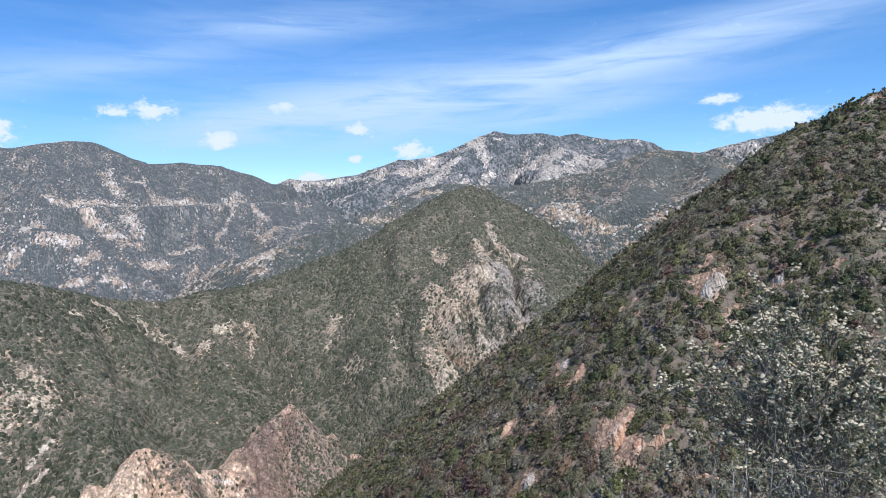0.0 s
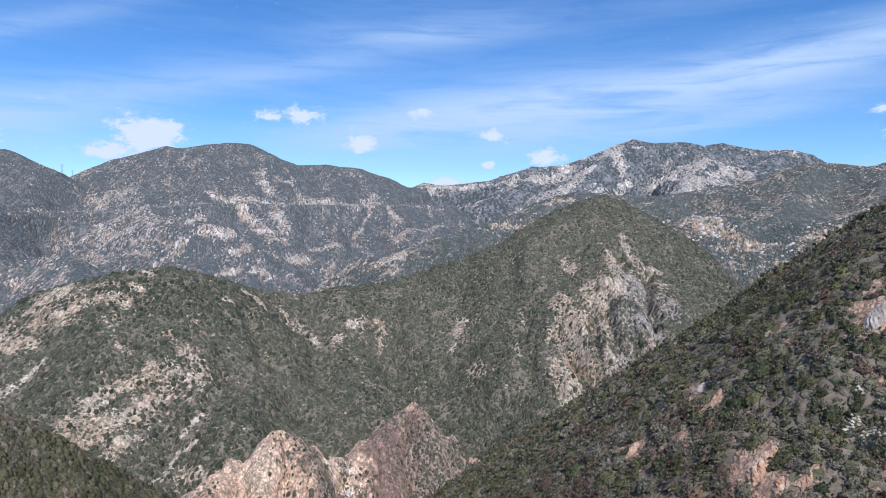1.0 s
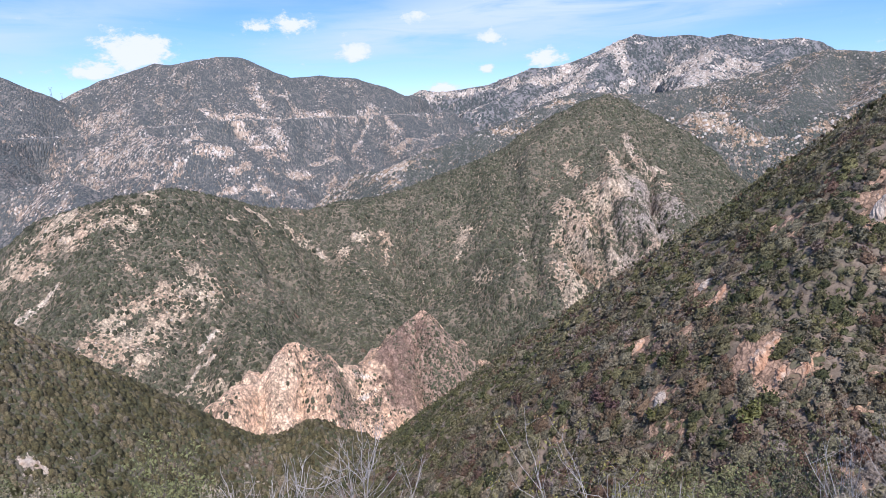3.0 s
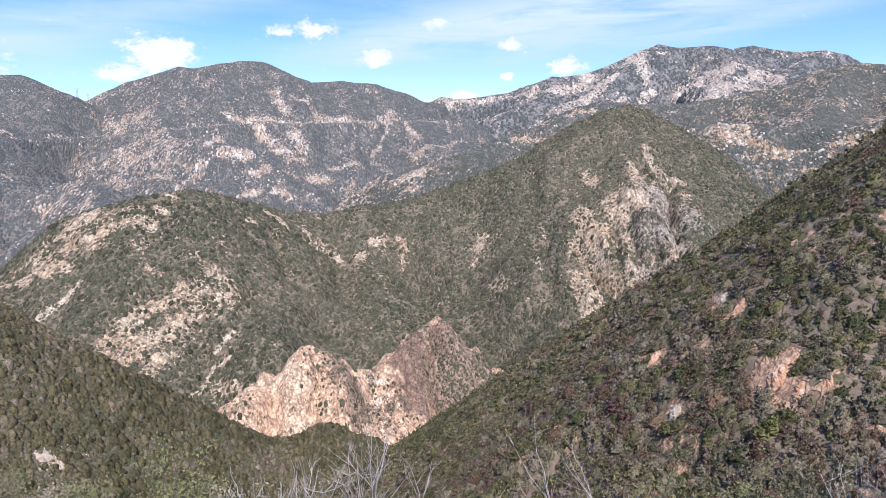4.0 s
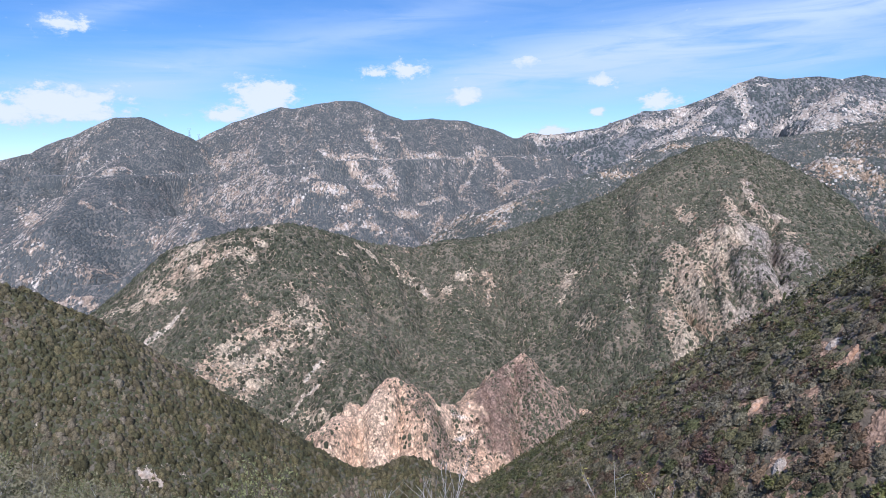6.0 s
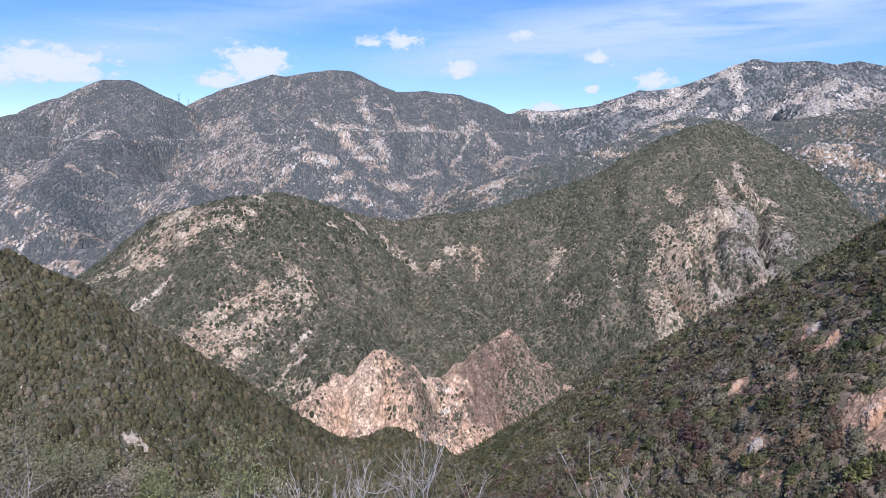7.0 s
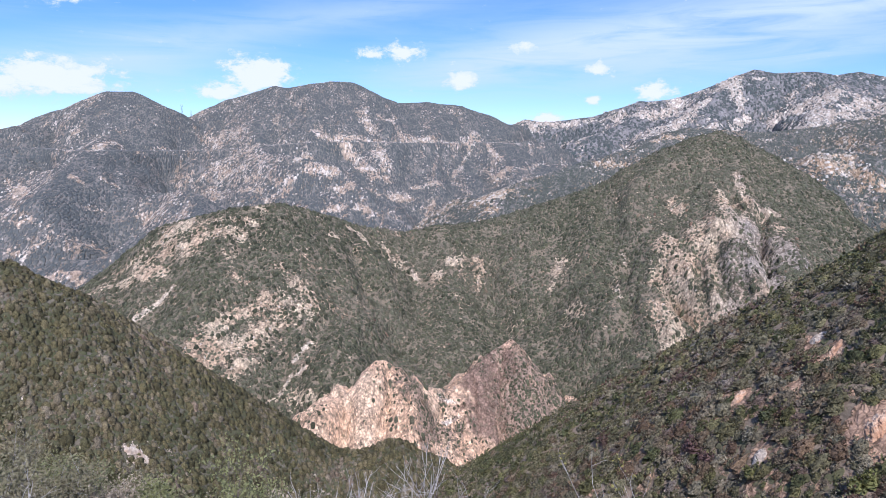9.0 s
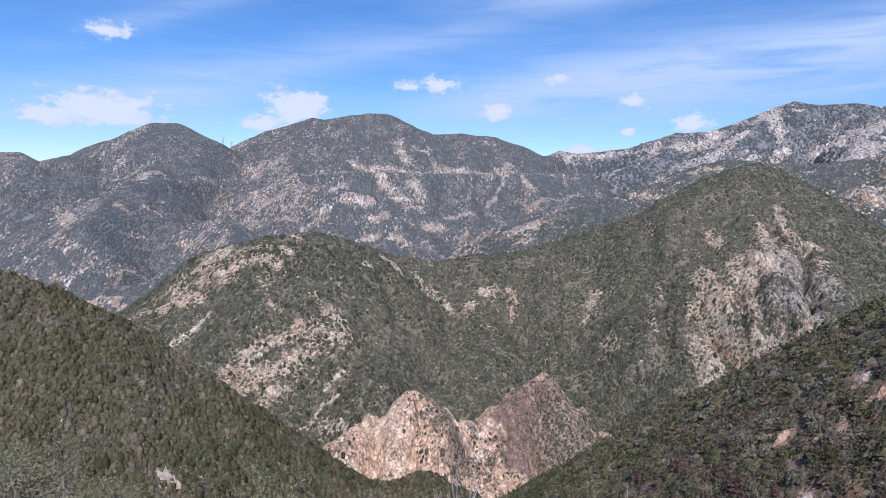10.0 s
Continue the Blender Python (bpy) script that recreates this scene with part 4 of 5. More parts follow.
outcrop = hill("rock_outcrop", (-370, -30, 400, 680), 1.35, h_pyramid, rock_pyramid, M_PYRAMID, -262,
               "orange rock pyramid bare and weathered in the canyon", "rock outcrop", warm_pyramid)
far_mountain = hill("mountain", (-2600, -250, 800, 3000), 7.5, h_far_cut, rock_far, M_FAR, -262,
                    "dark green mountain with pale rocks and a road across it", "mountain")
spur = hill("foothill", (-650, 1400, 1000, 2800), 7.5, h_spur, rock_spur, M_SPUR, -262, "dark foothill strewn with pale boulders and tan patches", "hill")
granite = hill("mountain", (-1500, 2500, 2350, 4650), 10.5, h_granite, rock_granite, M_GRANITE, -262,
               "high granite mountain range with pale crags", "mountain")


def make_ground():
    radii = np.concatenate([[0.0], np.geomspace(0.6, 4900, 140)])
    turns = np.radians(np.arange(0, 360, 1.5))
    r, a = np.meshgrid(radii, turns, indexing="ij")
    x, y = r * np.sin(a), r * np.cos(a)
    z = h_ground(x, y)
    n, m = z.shape
    i = np.arange(n * m).reshape(n, m)
    j = np.roll(i, -1, 1)
    faces = np.stack([i[:-1], i[1:], j[1:], j[:-1]], -1).reshape(-1, 4)
    ob = new("ground", mesh_from("ground", np.stack([x, y, z], -1).reshape(-1, 3), faces[:, ::-1], M_SOIL, (("rock", np.zeros(z.size)), ("warm", np.ones(z.size)))))
    tagged(ob, "dry brown hillside soil with scrub falling into a canyon", "ground", kind="structure")


make_ground()

# ---- chaparral ----


def shrub_mesh(seed, tufts, dome, size=0.34):
    """A rounded bush of leaf tufts over a lumpy core, about 1 across and 0.8 high: vertices and triangles."""
    rng = np.random.default_rng(seed)
    verts, tris = [], []
    if dome:
        k = 7 if tufts < 12 else 6
        rings = ((0.0, 0.40), (0.25, 0.45), (0.46, 0.30)) if tufts < 12 else ((0.0, 0.36), (0.20, 0.37), (0.38, 0.24))
        for z, r in rings:
            for i in range(k):
                a = 2 * math.pi * (i + 1.5 * z) / k
                q = r * (1 + 0.22 * math.sin(2 * a + seed) + 0.12 * math.sin(3 * a + 2 * seed)) * rng.uniform(0.8, 1.15)
                verts.append((q * math.cos(a), q * math.sin(a), z * rng.uniform(0.75, 1.25)))
        for t in (0, k):
            for i in range(k):
                j = (i + 1) % k
                tris += [(t + i, t + j, t + k + j), (t + i, t + k + j, t + k + i)]
        verts.append((rng.uniform(-0.1, 0.1), rng.uniform(-0.1, 0.1), rng.uniform(0.58, 0.72) if tufts < 12 else 0.48))
        tris += [(2 * k + i, 2 * k + (i + 1) % k, 3 * k) for i in range(k)]
    squeeze, spin = rng.uniform(0.7, 1.0), rng.uniform(0, 6.28)
    for _ in range(tufts):
        a, u = rng.uniform(0, 2 * math.pi), rng.uniform(0.02, 1.0) ** 0.75
        lobe = (0.8 + 0.26 * math.sin(2 * a + seed) + 0.14 * math.sin(5 * a + 2 * seed) + rng.uniform(-0.16, 0.12)) * (1 - (1 - squeeze) * math.cos(a - spin) ** 2)
        flat = math.sqrt(1 - u * u * 0.92)
        p = np.array([0.5 * lobe * math.cos(a) * flat, 0.5 * lobe * math.sin(a) * flat, 0.05 + 0.62 * u * lobe])
        out = p * np.array([1.3, 1.3, 1.1]) + np.array([0, 0, 0.22]) + rng.normal(0, 0.2, 3)
        out /= np.linalg.norm(out) + 1e-6
        side = np.cross(out, rng.normal(0, 1, 3))
        side /= np.linalg.norm(side) + 1e-6
        up = np.cross(side, out)
        s = size * rng.uniform(0.6, 1.3)
        b = len(verts)
        verts += [tuple(p - out * s * 0.35), tuple(p + side * s * 0.42 + out * s * 0.2 + up * s * 0.12), tuple(p + out * s * 0.75), tuple(p - side * s * 0.42 + out * s * 0.2 + up * s * 0.12)]
        tris += [(b, b + 1, b + 2), (b, b + 2, b + 3)]
    return np.array(verts), np.array(tris)


def scatter(name, kinds, places, sizes, tones, material, label, seed, squash=0.85, smooth=True, land=None, hug=0.85):
    """Many small plants as one mesh. land: the hill whose slope they follow."""
    rng = np.random.default_rng(seed)
    kind = rng.integers(0, len(kinds), len(places))
    vs, fs, ts, base = [], [], [], 0
    for k, (v, f) in enumerate(kinds):
        pick = np.nonzero(kind == k)[0]
        if not len(pick):
            continue
        a = rng.uniform(0, 2 * math.pi, len(pick))
        c, s = np.cos(a)[:, None], np.sin(a)[:, None]
        w = sizes[pick][:, None]
        hgt = w * squash * rng.uniform(0.75, 1.25, len(pick))[:, None]
        x, y, z = (v[:, 0] * c - v[:, 1] * s) * w, (v[:, 0] * s + v[:, 1] * c) * w, v[:, 2] * hgt
        if land is not None:
            gx, gy = steepness(land, places[pick][:, 0], places[pick][:, 1], 3.0)
            z = z + hug * (np.clip(gx, -1.3, 1.3)[:, None] * x + np.clip(gy, -1.3, 1.3)[:, None] * y)
        p = np.stack([x, y, z], -1) + places[pick][:, None, :]
        vs.append(p.reshape(-1, 3))
        fs.append((f[None] + (base + np.arange(len(pick)) * len(v))[:, None, None]).reshape(-1, 3))
        ts.append(np.repeat(tones[pick], len(v)))
        base += len(pick) * len(v)
    ob = new(name, mesh_from(name, np.concatenate(vs), np.concatenate(fs), material, (("tone", np.concatenate(ts)),), smooth=smooth))
    return tagged(ob, label, "shrubs", kind="stuff")


def spread(box, step, height, rock, rock_limit, near_limit, seed, jitter=0.95, stray=0.0):
    """Jittered places on a hill that turn towards the canyon's viewer and carry soil."""
    rng = np.random.default_rng(seed)
    x, y = np.meshgrid(np.arange(box[0], box[1], step), np.arange(box[2], box[3], step))
    x, y = x.ravel() + rng.uniform(-jitter, jitter, x.size) * step * 0.5, y.ravel() + rng.uniform(-jitter, jitter, y.size) * step * 0.5
    z = height(x, y)
    gx, gy = steepness(height, x, y, 2.0)
    r = np.sqrt(x * x + y * y + z * z)
    facing = (gx * x + gy * y - z) / (r * np.sqrt(1 + gx * gx + gy * gy))
    az = np.degrees(np.arctan2(x, y))
    gap = rock(x, y, z) + rng.uniform(-0.25, 0.25, x.size)
    keep = (facing > -0.10) & (az > -62) & (az < 40) & ((gap < rock_limit) | (rng.uniform(0, 1, x.size) < stray)) & near_limit(x, y, z)
    return np.stack([x, y, z], -1)[keep], rng


def plant_right():
    p, rng = spread((-150, 190, 30, 330), 1.6, h_right, rock_right, 0.58, lambda x, y, z: z > h_ground(x, y) - 0.3, 201)
    patch = fractal(p[:, 0], p[:, 1], 26, 3, 203)
    size = rng.gamma(4.5, 0.58, len(p)).clip(1.0, 4.6) * (1 + 0.25 * patch)
    tone = (0.35 + 0.42 * patch + rng.normal(0, 0.26, len(p))).clip(0, 1)
    p[:, 2] -= 0.18 * size
    close = np.hypot(p[:, 0], p[:, 1]) < 165
    for part_of, tufts, leaf in ((close, 84, 0.125), (~close, 15, 0.24)):
        kinds = [shrub_mesh(s, tufts, True, leaf) for s in range(10)]
        scatter("hillside_shrubs", kinds, p[part_of], size[part_of], tone[part_of], M_SHRUB, "mixed green, grey and brown chaparral shrubs on the steep hillside", 205, 0.80, False, h_right, 0.5)


def joined(a, b):
    return np.concatenate([a[0], b[0]]), np.concatenate([a[1], b[1] + len(a[0])])


def plant_left():
    kinds = [joined(small_dome(s + 20), shrub_mesh(s + 20, 9, False, 0.2)) for s in range(10)]
    p, rng = spread((-440, 0, 60, 460), 1.8, h_left, rock_left, 0.6, lambda x, y, z: z > h_ground(x, y) - 0.3, 211)
    patch = 0.8 * fractal(p[:, 0], p[:, 1], 45, 3, 213) + 0.8 * fractal(p[:, 0], p[:, 1], 11, 2, 214)
    size = rng.gamma(4.5, 0.48, len(p)).clip(1.0, 4.2)
    tone = (0.36 + 0.5 * patch + rng.normal(0, 0.2, len(p))).clip(0, 1)
    return scatter("hillside_shrubs", kinds, p, size, tone, M_SHRUB_DENSE, "dense low green chaparral shrubs on the smooth hillside", 215, 0.72, True, h_left)


def small_dome(seed, k=5):
    """A rough low dome for shrubs far off."""
    rng = np.random.default_rng(seed)
    v, t = [], []
    for z, r in ((0.0, 0.48), (0.42, 0.40)):
        for i in range(k):
            a = 2 * math.pi * (i + z) / k
            q = r * rng.uniform(0.65, 1.2)
            v.append((q * math.cos(a), q * math.sin(a), z * rng.uniform(0.7, 1.3)))
    v.append((rng.uniform(-0.1, 0.1), rng.uniform(-0.1, 0.1), rng.uniform(0.62, 0.85)))
    for i in range(k):
        j = (i + 1) % k
        t += [(i, j, k + j), (i, k + j, k + i), (k + i, k + j, 2 * k)]
    return np.array(v), np.array(t)


def plant_mid():
    kinds = [small_dome(s + 40) for s in range(10)]
    p, rng = spread((-800, 460, 380, 1220), 3.35, h_mid, rock_mid, 0.5, lambda x, y, z: z > -258, 221, stray=0.22)
    patch = fractal(p[:, 0], p[:, 1], 90, 4, 223)
    clump = fractal(p[:, 0], p[:, 1], 16, 2, 227)
    p = p[(patch + rng.normal(0, 0.35, len(p)) < 0.70) & (clump + rng.normal(0, 0.2, len(p)) < 0.48)]
    patch = fractal(p[:, 0], p[:, 1], 90, 4, 223)
    size = rng.gamma(5.0, 0.66, len(p)).clip(1.5, 6.5)
    tone = (0.32 + 0.5 * patch + rng.normal(0, 0.22, len(p))).clip(0, 1)
    p[:, 2] -= 0.1 * size
    return scatter("ridge_shrubs", kinds, p, size, tone, M_SHRUB_FAR, "dark green chaparral scrub covering the ridge", 225, 0.66, True, h_mid)


def plant_outcrop():
    kinds = [small_dome(s + 60, 6) for s in range(8)]
    p, rng = spread((-370, -30, 400, 680), 3.6, h_pyramid, rock_pyramid, 9.0, lambda x, y, z: z > np.maximum(h_mid(x, y), -258), 231)
    p = p[(fractal(p[:, 0], p[:, 1], 30, 3, 233) - 1.2 * rock_pyramid(p[:, 0], p[:, 1], 0) + rng.normal(0, 0.3, len(p))) > -0.75]
    size = rng.gamma(3.0, 0.6, len(p)).clip(0.7, 5.0)
    return scatter("outcrop_shrubs", kinds, p, size, rng.uniform(0, 1, len(p)), M_SHRUB_FAR, "scattered dark shrubs clinging to the orange rock", 235, 0.8, True, h_pyramid)


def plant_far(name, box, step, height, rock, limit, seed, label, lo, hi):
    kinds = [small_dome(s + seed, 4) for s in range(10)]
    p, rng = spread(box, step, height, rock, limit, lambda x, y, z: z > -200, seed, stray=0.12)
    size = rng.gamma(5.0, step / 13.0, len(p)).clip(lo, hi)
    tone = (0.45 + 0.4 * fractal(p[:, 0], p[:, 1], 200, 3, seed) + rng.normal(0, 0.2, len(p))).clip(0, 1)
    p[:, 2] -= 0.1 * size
    return scatter(name, kinds, p, size, tone, M_SHRUB_HAZED, label, seed + 1, 0.5, True, height)


def strew(name, box, step, height, rock, floor, seed, lo, hi, material, label, low):
    """Boulders where the hill is bare."""
    kinds = [small_dome(seed + i, 5) for i in range(8)]
    p, rng = spread(box, step, height, lambda x, y, z: -rock(x, y, z), -floor, lambda x, y, z: z > low, seed)
    size = rng.gamma(2.5, (hi + lo) / 6, len(p)).clip(lo, hi)
    ob = scatter(name, kinds, p, size, rng.uniform(0, 1, len(p)), material, label, seed + 1, 0.55, False, height)
    return tagged(ob, category="boulders")


plant_right()
plant_left()
plant_mid()
plant_outcrop()
plant_far("mountain_scrub", (-2600, -380, 800, 3000), 17.0, h_far_cut, rock_far, 0.36, 241, "scrub dotting the far mountain, haze greyed into its leaves", 1.4, 3.4)
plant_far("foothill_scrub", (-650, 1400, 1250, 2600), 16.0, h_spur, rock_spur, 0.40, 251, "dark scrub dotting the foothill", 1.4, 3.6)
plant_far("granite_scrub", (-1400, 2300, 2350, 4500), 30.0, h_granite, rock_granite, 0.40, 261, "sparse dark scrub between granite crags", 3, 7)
strew("mountain_boulders", (-2600, -380, 800, 3000), 8.5, h_far_cut, rock_far, 0.33, 271, 1.8, 7, M_STONE, "pale boulders on the far mountain", -200)
strew("foothill_boulders", (-650, 1400, 1250, 2600), 9.0, h_spur, rock_spur, 0.36, 281, 2, 8, M_STONE, "pale granite boulders strewn over the foothill", -200)
strew("granite_crags", (-1400, 2300, 2350, 4500), 12.0, h_granite, rock_granite, 0.44, 291, 4, 15, M_STONE, "white granite crags on the high range", -100)
strew("ridge_boulders", (-800, 460, 380, 1220), 6.0, h_mid, rock_mid, 0.6, 301, 0.7, 2.6, M_STONE_TAN, "tan rock blocks on the ridge's bare faces", -255)

# ---- plants close to the viewer ----


def part(name, verts, faces, material, parent, label="", attrs=(), smooth=False):
    ob = new(name, mesh_from(name, np.asarray(verts), np.asarray(faces), material, attrs, smooth))
    ob.parent = parent
    if label:
        ob["label"] = label
    return ob


def base_point(name, place, label, category, group=""):
    ob = new(name)
    ob.matrix_world = Matrix.Translation(place)
    return tagged(ob, label, category, group)


class Sticks:
    """Gathers tapered tubes of triangles."""

    def __init__(self):
        self.v, self.f = [], []

    def tube(self, pts, r0, r1, sides=4):
        pts = np.asarray(pts)
        base = len(self.v)
        n = len(pts)
        for i, p in enumerate(pts):
            d = pts[min(i + 1, n - 1)] - pts[max(i - 1, 0)]
            d = d / (np.linalg.norm(d) + 1e-9)
            a = np.cross(d, (0.3, 0.9, 0.2))
            a /= np.linalg.norm(a) + 1e-9
            b = np.cross(d, a)
            r = r0 + (r1 - r0) * i / (n - 1)
            for k in range(sides):
                t = 2 * math.pi * k / sides
                self.v.append(p + r * (math.cos(t) * a + math.sin(t) * b))
        for i in range(n - 1):
            for k in range(sides):
                q, w = base + i * sides + k, base + i * sides + (k + 1) % sides
                self.f += [(q, w, w + sides), (q, w + sides, q + sides)]


def limb(rng, start, way_, length, bend, n=6, lift=0.12):
    pts, p, d = [np.array(start)], np.array(start, float), np.array(way_, float)
    for _ in range(n - 1):
        d = d + rng.normal(0, bend, 3) + (0, 0, lift)
        d /= np.linalg.norm(d)
        p = p + d * length / (n - 1)
        pts.append(p.copy())
    return np.array(pts), d


def grow(rng, height, lean, thick, forks, twigs, bend=0.16):
    """One stem with side branches and twigs: the sticks, and the twig ends with their ways."""
    s, tips = Sticks(), []
    a = rng.uniform(0, 2 * math.pi)
    d0 = np.array([math.cos(a) * lean, math.sin(a) * lean, 1.0])
    d0 /= np.linalg.norm(d0)
    main, d = limb(rng, (0.05 * math.cos(a), 0.05 * math.sin(a), -0.08), d0, height, bend * 0.6, 8)
    s.tube(main, thick, thick * 0.3, 5)
    tips.append((main[-1], d))
    for _ in range(forks):
        i = rng.integers(2, 7)
        u = rng.uniform(0, 1)
        p = main[i] * (1 - u) + main[i + 1] * u
        along = main[i + 1] - main[i]
        along /= np.linalg.norm(along)
        side = along + rng.normal(0, 0.62, 3)
        side /= np.linalg.norm(side)
        br, d = limb(rng, p, side, height * rng.uniform(0.22, 0.45), bend, 6)
        s.tube(br, thick * 0.42, thick * 0.16, 4)
        tips.append((br[-1], d))
        for _ in range(twigs):
            j = rng.integers(1, 5)
            t = d + rng.normal(0, 0.7, 3)
            t /= np.linalg.norm(t)
            tw, e = limb(rng, br[j], t, height * rng.uniform(0.08, 0.2), bend, 4)
            s.tube(tw, thick * 0.2, thick * 0.1, 3)
            tips.append((tw[-1], e))
            tips.append((tw[2], e))
    return s, tips


def leaves(rng, tips, per, reach, size, flat=0.5):
    """Folded leaves round the twig ends: vertices and triangles."""
    v, f = [], []
    for p, d in tips:
        for _ in range(per):
            c = p + rng.normal(0, reach, 3) - d * rng.uniform(0, reach)
            n = d * 0.5 + rng.normal(0, 0.7, 3)
            n /= np.linalg.norm(n) + 1e-9
            b = np.cross(n, rng.normal(0, 1, 3))
            b /= np.linalg.norm(b) + 1e-9
            up = np.cross(b, n)
            s = size * rng.uniform(0.6, 1.3)
            k = len(v)
            v += [c, c + n * s * 0.5 + b * s * flat * 0.5 + up * s * 0.12, c + n * s, c + n * s * 0.5 - b * s * flat * 0.5 + up * s * 0.12]
            f += [(k, k + 1, k + 2), (k, k + 2, k + 3)]
    return np.array(v), np.array(f)


def puffs(rng, tips, per, reach, size):
    """Small round flower heads in loose clusters."""
    v, f = [], []
    for p, d in tips:
        for _ in range(per):
            c = p + d * rng.uniform(-0.3, 0.6) * reach + rng.normal(0, reach * 0.4, 3)
            s = size * rng.uniform(0.6, 1.3)
            k = len(v)
            for i in range(5):
                a = 2 * math.pi * i / 5
                v.append(c + s * rng.uniform(0.4, 0.6) * np.array([math.cos(a), math.sin(a), rng.uniform(-0.25, 0.25)]))
            v += [c + np.array([0, 0, s * 0.5]), c - np.array([0, 0, s * 0.45])]
            for i in range(5):
                j = (i + 1) % 5
                f += [(k + i, k + j, k + 5), (k + j, k + i, k + 6)]
    return np.array(v), np.array(f)


def ground_at(az, r):
    x, y = r * math.sin(radians(az)), r * math.cos(radians(az))
    return Vector((x, y, float(h_ground(np.array([x]), np.array([y]))[0])))


M_BARK_GREY = plain("weathered_grey_bark", (0.46, 0.42, 0.38), (0.30, 0.265, 0.235), 0.03)
M_BARK_DARK = plain("dark_bark", (0.17, 0.135, 0.105), (0.10, 0.08, 0.065), 0.03)
M_BARK_TAN = plain("tan_bark", (0.25, 0.20, 0.155), (0.16, 0.13, 0.10), 0.03)
M_LEAF_OLIVE = plain("olive_leaves", (0.215, 0.21, 0.085), (0.145, 0.15, 0.06), 0.25, 0.6, 0.3)
M_LEAF_GREEN = plain("green_leaves", (0.19, 0.185, 0.085), (0.125, 0.128, 0.058), 0.25, 0.55, 0.35)
M_LEAF_SAGE = plain("sage_leaves", (0.25, 0.215, 0.13), (0.17, 0.15, 0.085), 0.25, 0.75, 0.2)
M_LEAF_YELLOW = plain("yellowing_leaves", (0.30, 0.255, 0.075), (0.18, 0.17, 0.055), 0.2, 0.65, 0.25)
M_LEAF_PALE = plain("pale_green_leaves", (0.20, 0.195, 0.115), (0.12, 0.122, 0.068), 0.2, 0.65, 0.25)
M_BLOSSOM = plain("cream_blossom", (0.58, 0.48, 0.32), (0.40, 0.32, 0.20), 0.05, 0.8, 0.2)
M_DRY = plain("dry_tan_litter", (0.36, 0.29, 0.21), (0.26, 0.21, 0.15), 0.2, 0.85, 0.15)


def bush(name, az, r, height, stems, seed, label, bark, leaf=None, per=0, size=0.03, reach=0.05, lean=0.35, thick=0.011, forks=6, twigs=3,
         blossom=0, leaf_label="", group="", bend=0.16):
    rng = np.random.default_rng(seed)
    ob = base_point(name, ground_at(az, r), label, "shrub", group)
    tips = []
    for _ in range(stems):
        s, t = grow(rng, height * rng.uniform(0.72, 1.08), lean * rng.uniform(0.3, 1.3), thick * rng.uniform(0.7, 1.2), forks, twigs, bend)
        part("stem", s.v, s.f, bark, ob)
        tips += t
    if leaf is not None:
        v, f = leaves(rng, tips, per, reach, size)
        part("foliage", v, f, leaf, ob, leaf_label)
    if blossom:
        top = [t for t in tips if t[0][2] > height * 0.45 and rng.uniform() < 0.45]
        v, f = puffs(rng, top, blossom, 0.035, 0.026)
        part("blossom", v, f, M_BLOSSOM, ob, "cream flower heads")
    return ob


BARE = "leafless grey shrub with forked dry twigs on the slope"
for k, (az, r, h, n) in enumerate(((-31.0, 5.0, 1.25, 3), (-26.8, 4.7, 1.20, 3), (-21.2, 4.9, 1.42, 4), (-18.0, 5.1, 1.15, 3), (-13.5, 4.7, 0.85, 2), (-34.5, 4.6, 0.85, 2))):
    bush("bare_shrub", az, r, h, n, 400 + k, BARE, M_BARK_GREY, thick=0.0095, lean=0.16, forks=10, twigs=3, bend=0.15, group="leafless shrubs below the viewer")
for k, (az, r, h) in enumerate(((-33.0, 4.5, 0.80), (-29.0, 4.6, 0.85), (-24.5, 4.6, 0.85), (-20.0, 4.6, 0.85), (-15.0, 4.5, 0.80), (-10.5, 4.4, 0.70))):
    bush("dry_brush", az, r, h, 7, 420 + k, "tangled tan and grey dry brush", M_BARK_GREY, M_DRY, 6, 0.026, 0.06, 0.6, 0.004, 6, 2, leaf_label="dry tan leaves",
         group="dry brush below the viewer")
bush("leafy_shrub", -37.3, 6.0, 1.15, 8, 430, "small-leaved olive shrub on the slope", M_BARK_DARK, M_LEAF_OLIVE, 6, 0.034, 0.05, 0.35, 0.010, 8, 4)
SAGE = "grey-green sagebrush with dry flower stalks"
for k, (az, r, h) in enumerate(((-56.5, 9.0, 1.7), (-54.0, 12.0, 1.6), (-52.5, 8.2, 1.35), (-50.5, 11.0, 1.55), (-49.5, 8.6, 1.2), (-47.5, 10.5, 1.4), (-46.5, 8.4, 1.15),
                                (-44.5, 9.4, 1.2), (-43.0, 7.6, 1.0), (-41.0, 8.6, 1.15), (-39.5, 7.4, 1.0), (-59.5, 10.5, 1.8), (-57.5, 6.8, 1.2), (-62.0, 9.0, 1.8))):
    leaf = (M_LEAF_SAGE, M_LEAF_OLIVE, M_LEAF_SAGE, M_LEAF_GREEN, M_DRY)[k % 5]
    bush("sagebrush", az, r, h - 0.5, 9, 440 + k, SAGE, M_BARK_GREY, leaf, 10, 0.040, 0.08, 0.6, 0.005, 8, 3, group="sagebrush on the slope")
bush("bare_shrub", -55.0, 5.0, 0.7, 3, 460, BARE, M_BARK_GREY, thick=0.009, lean=0.25, forks=5, twigs=2, group="leafless shrubs below the viewer")
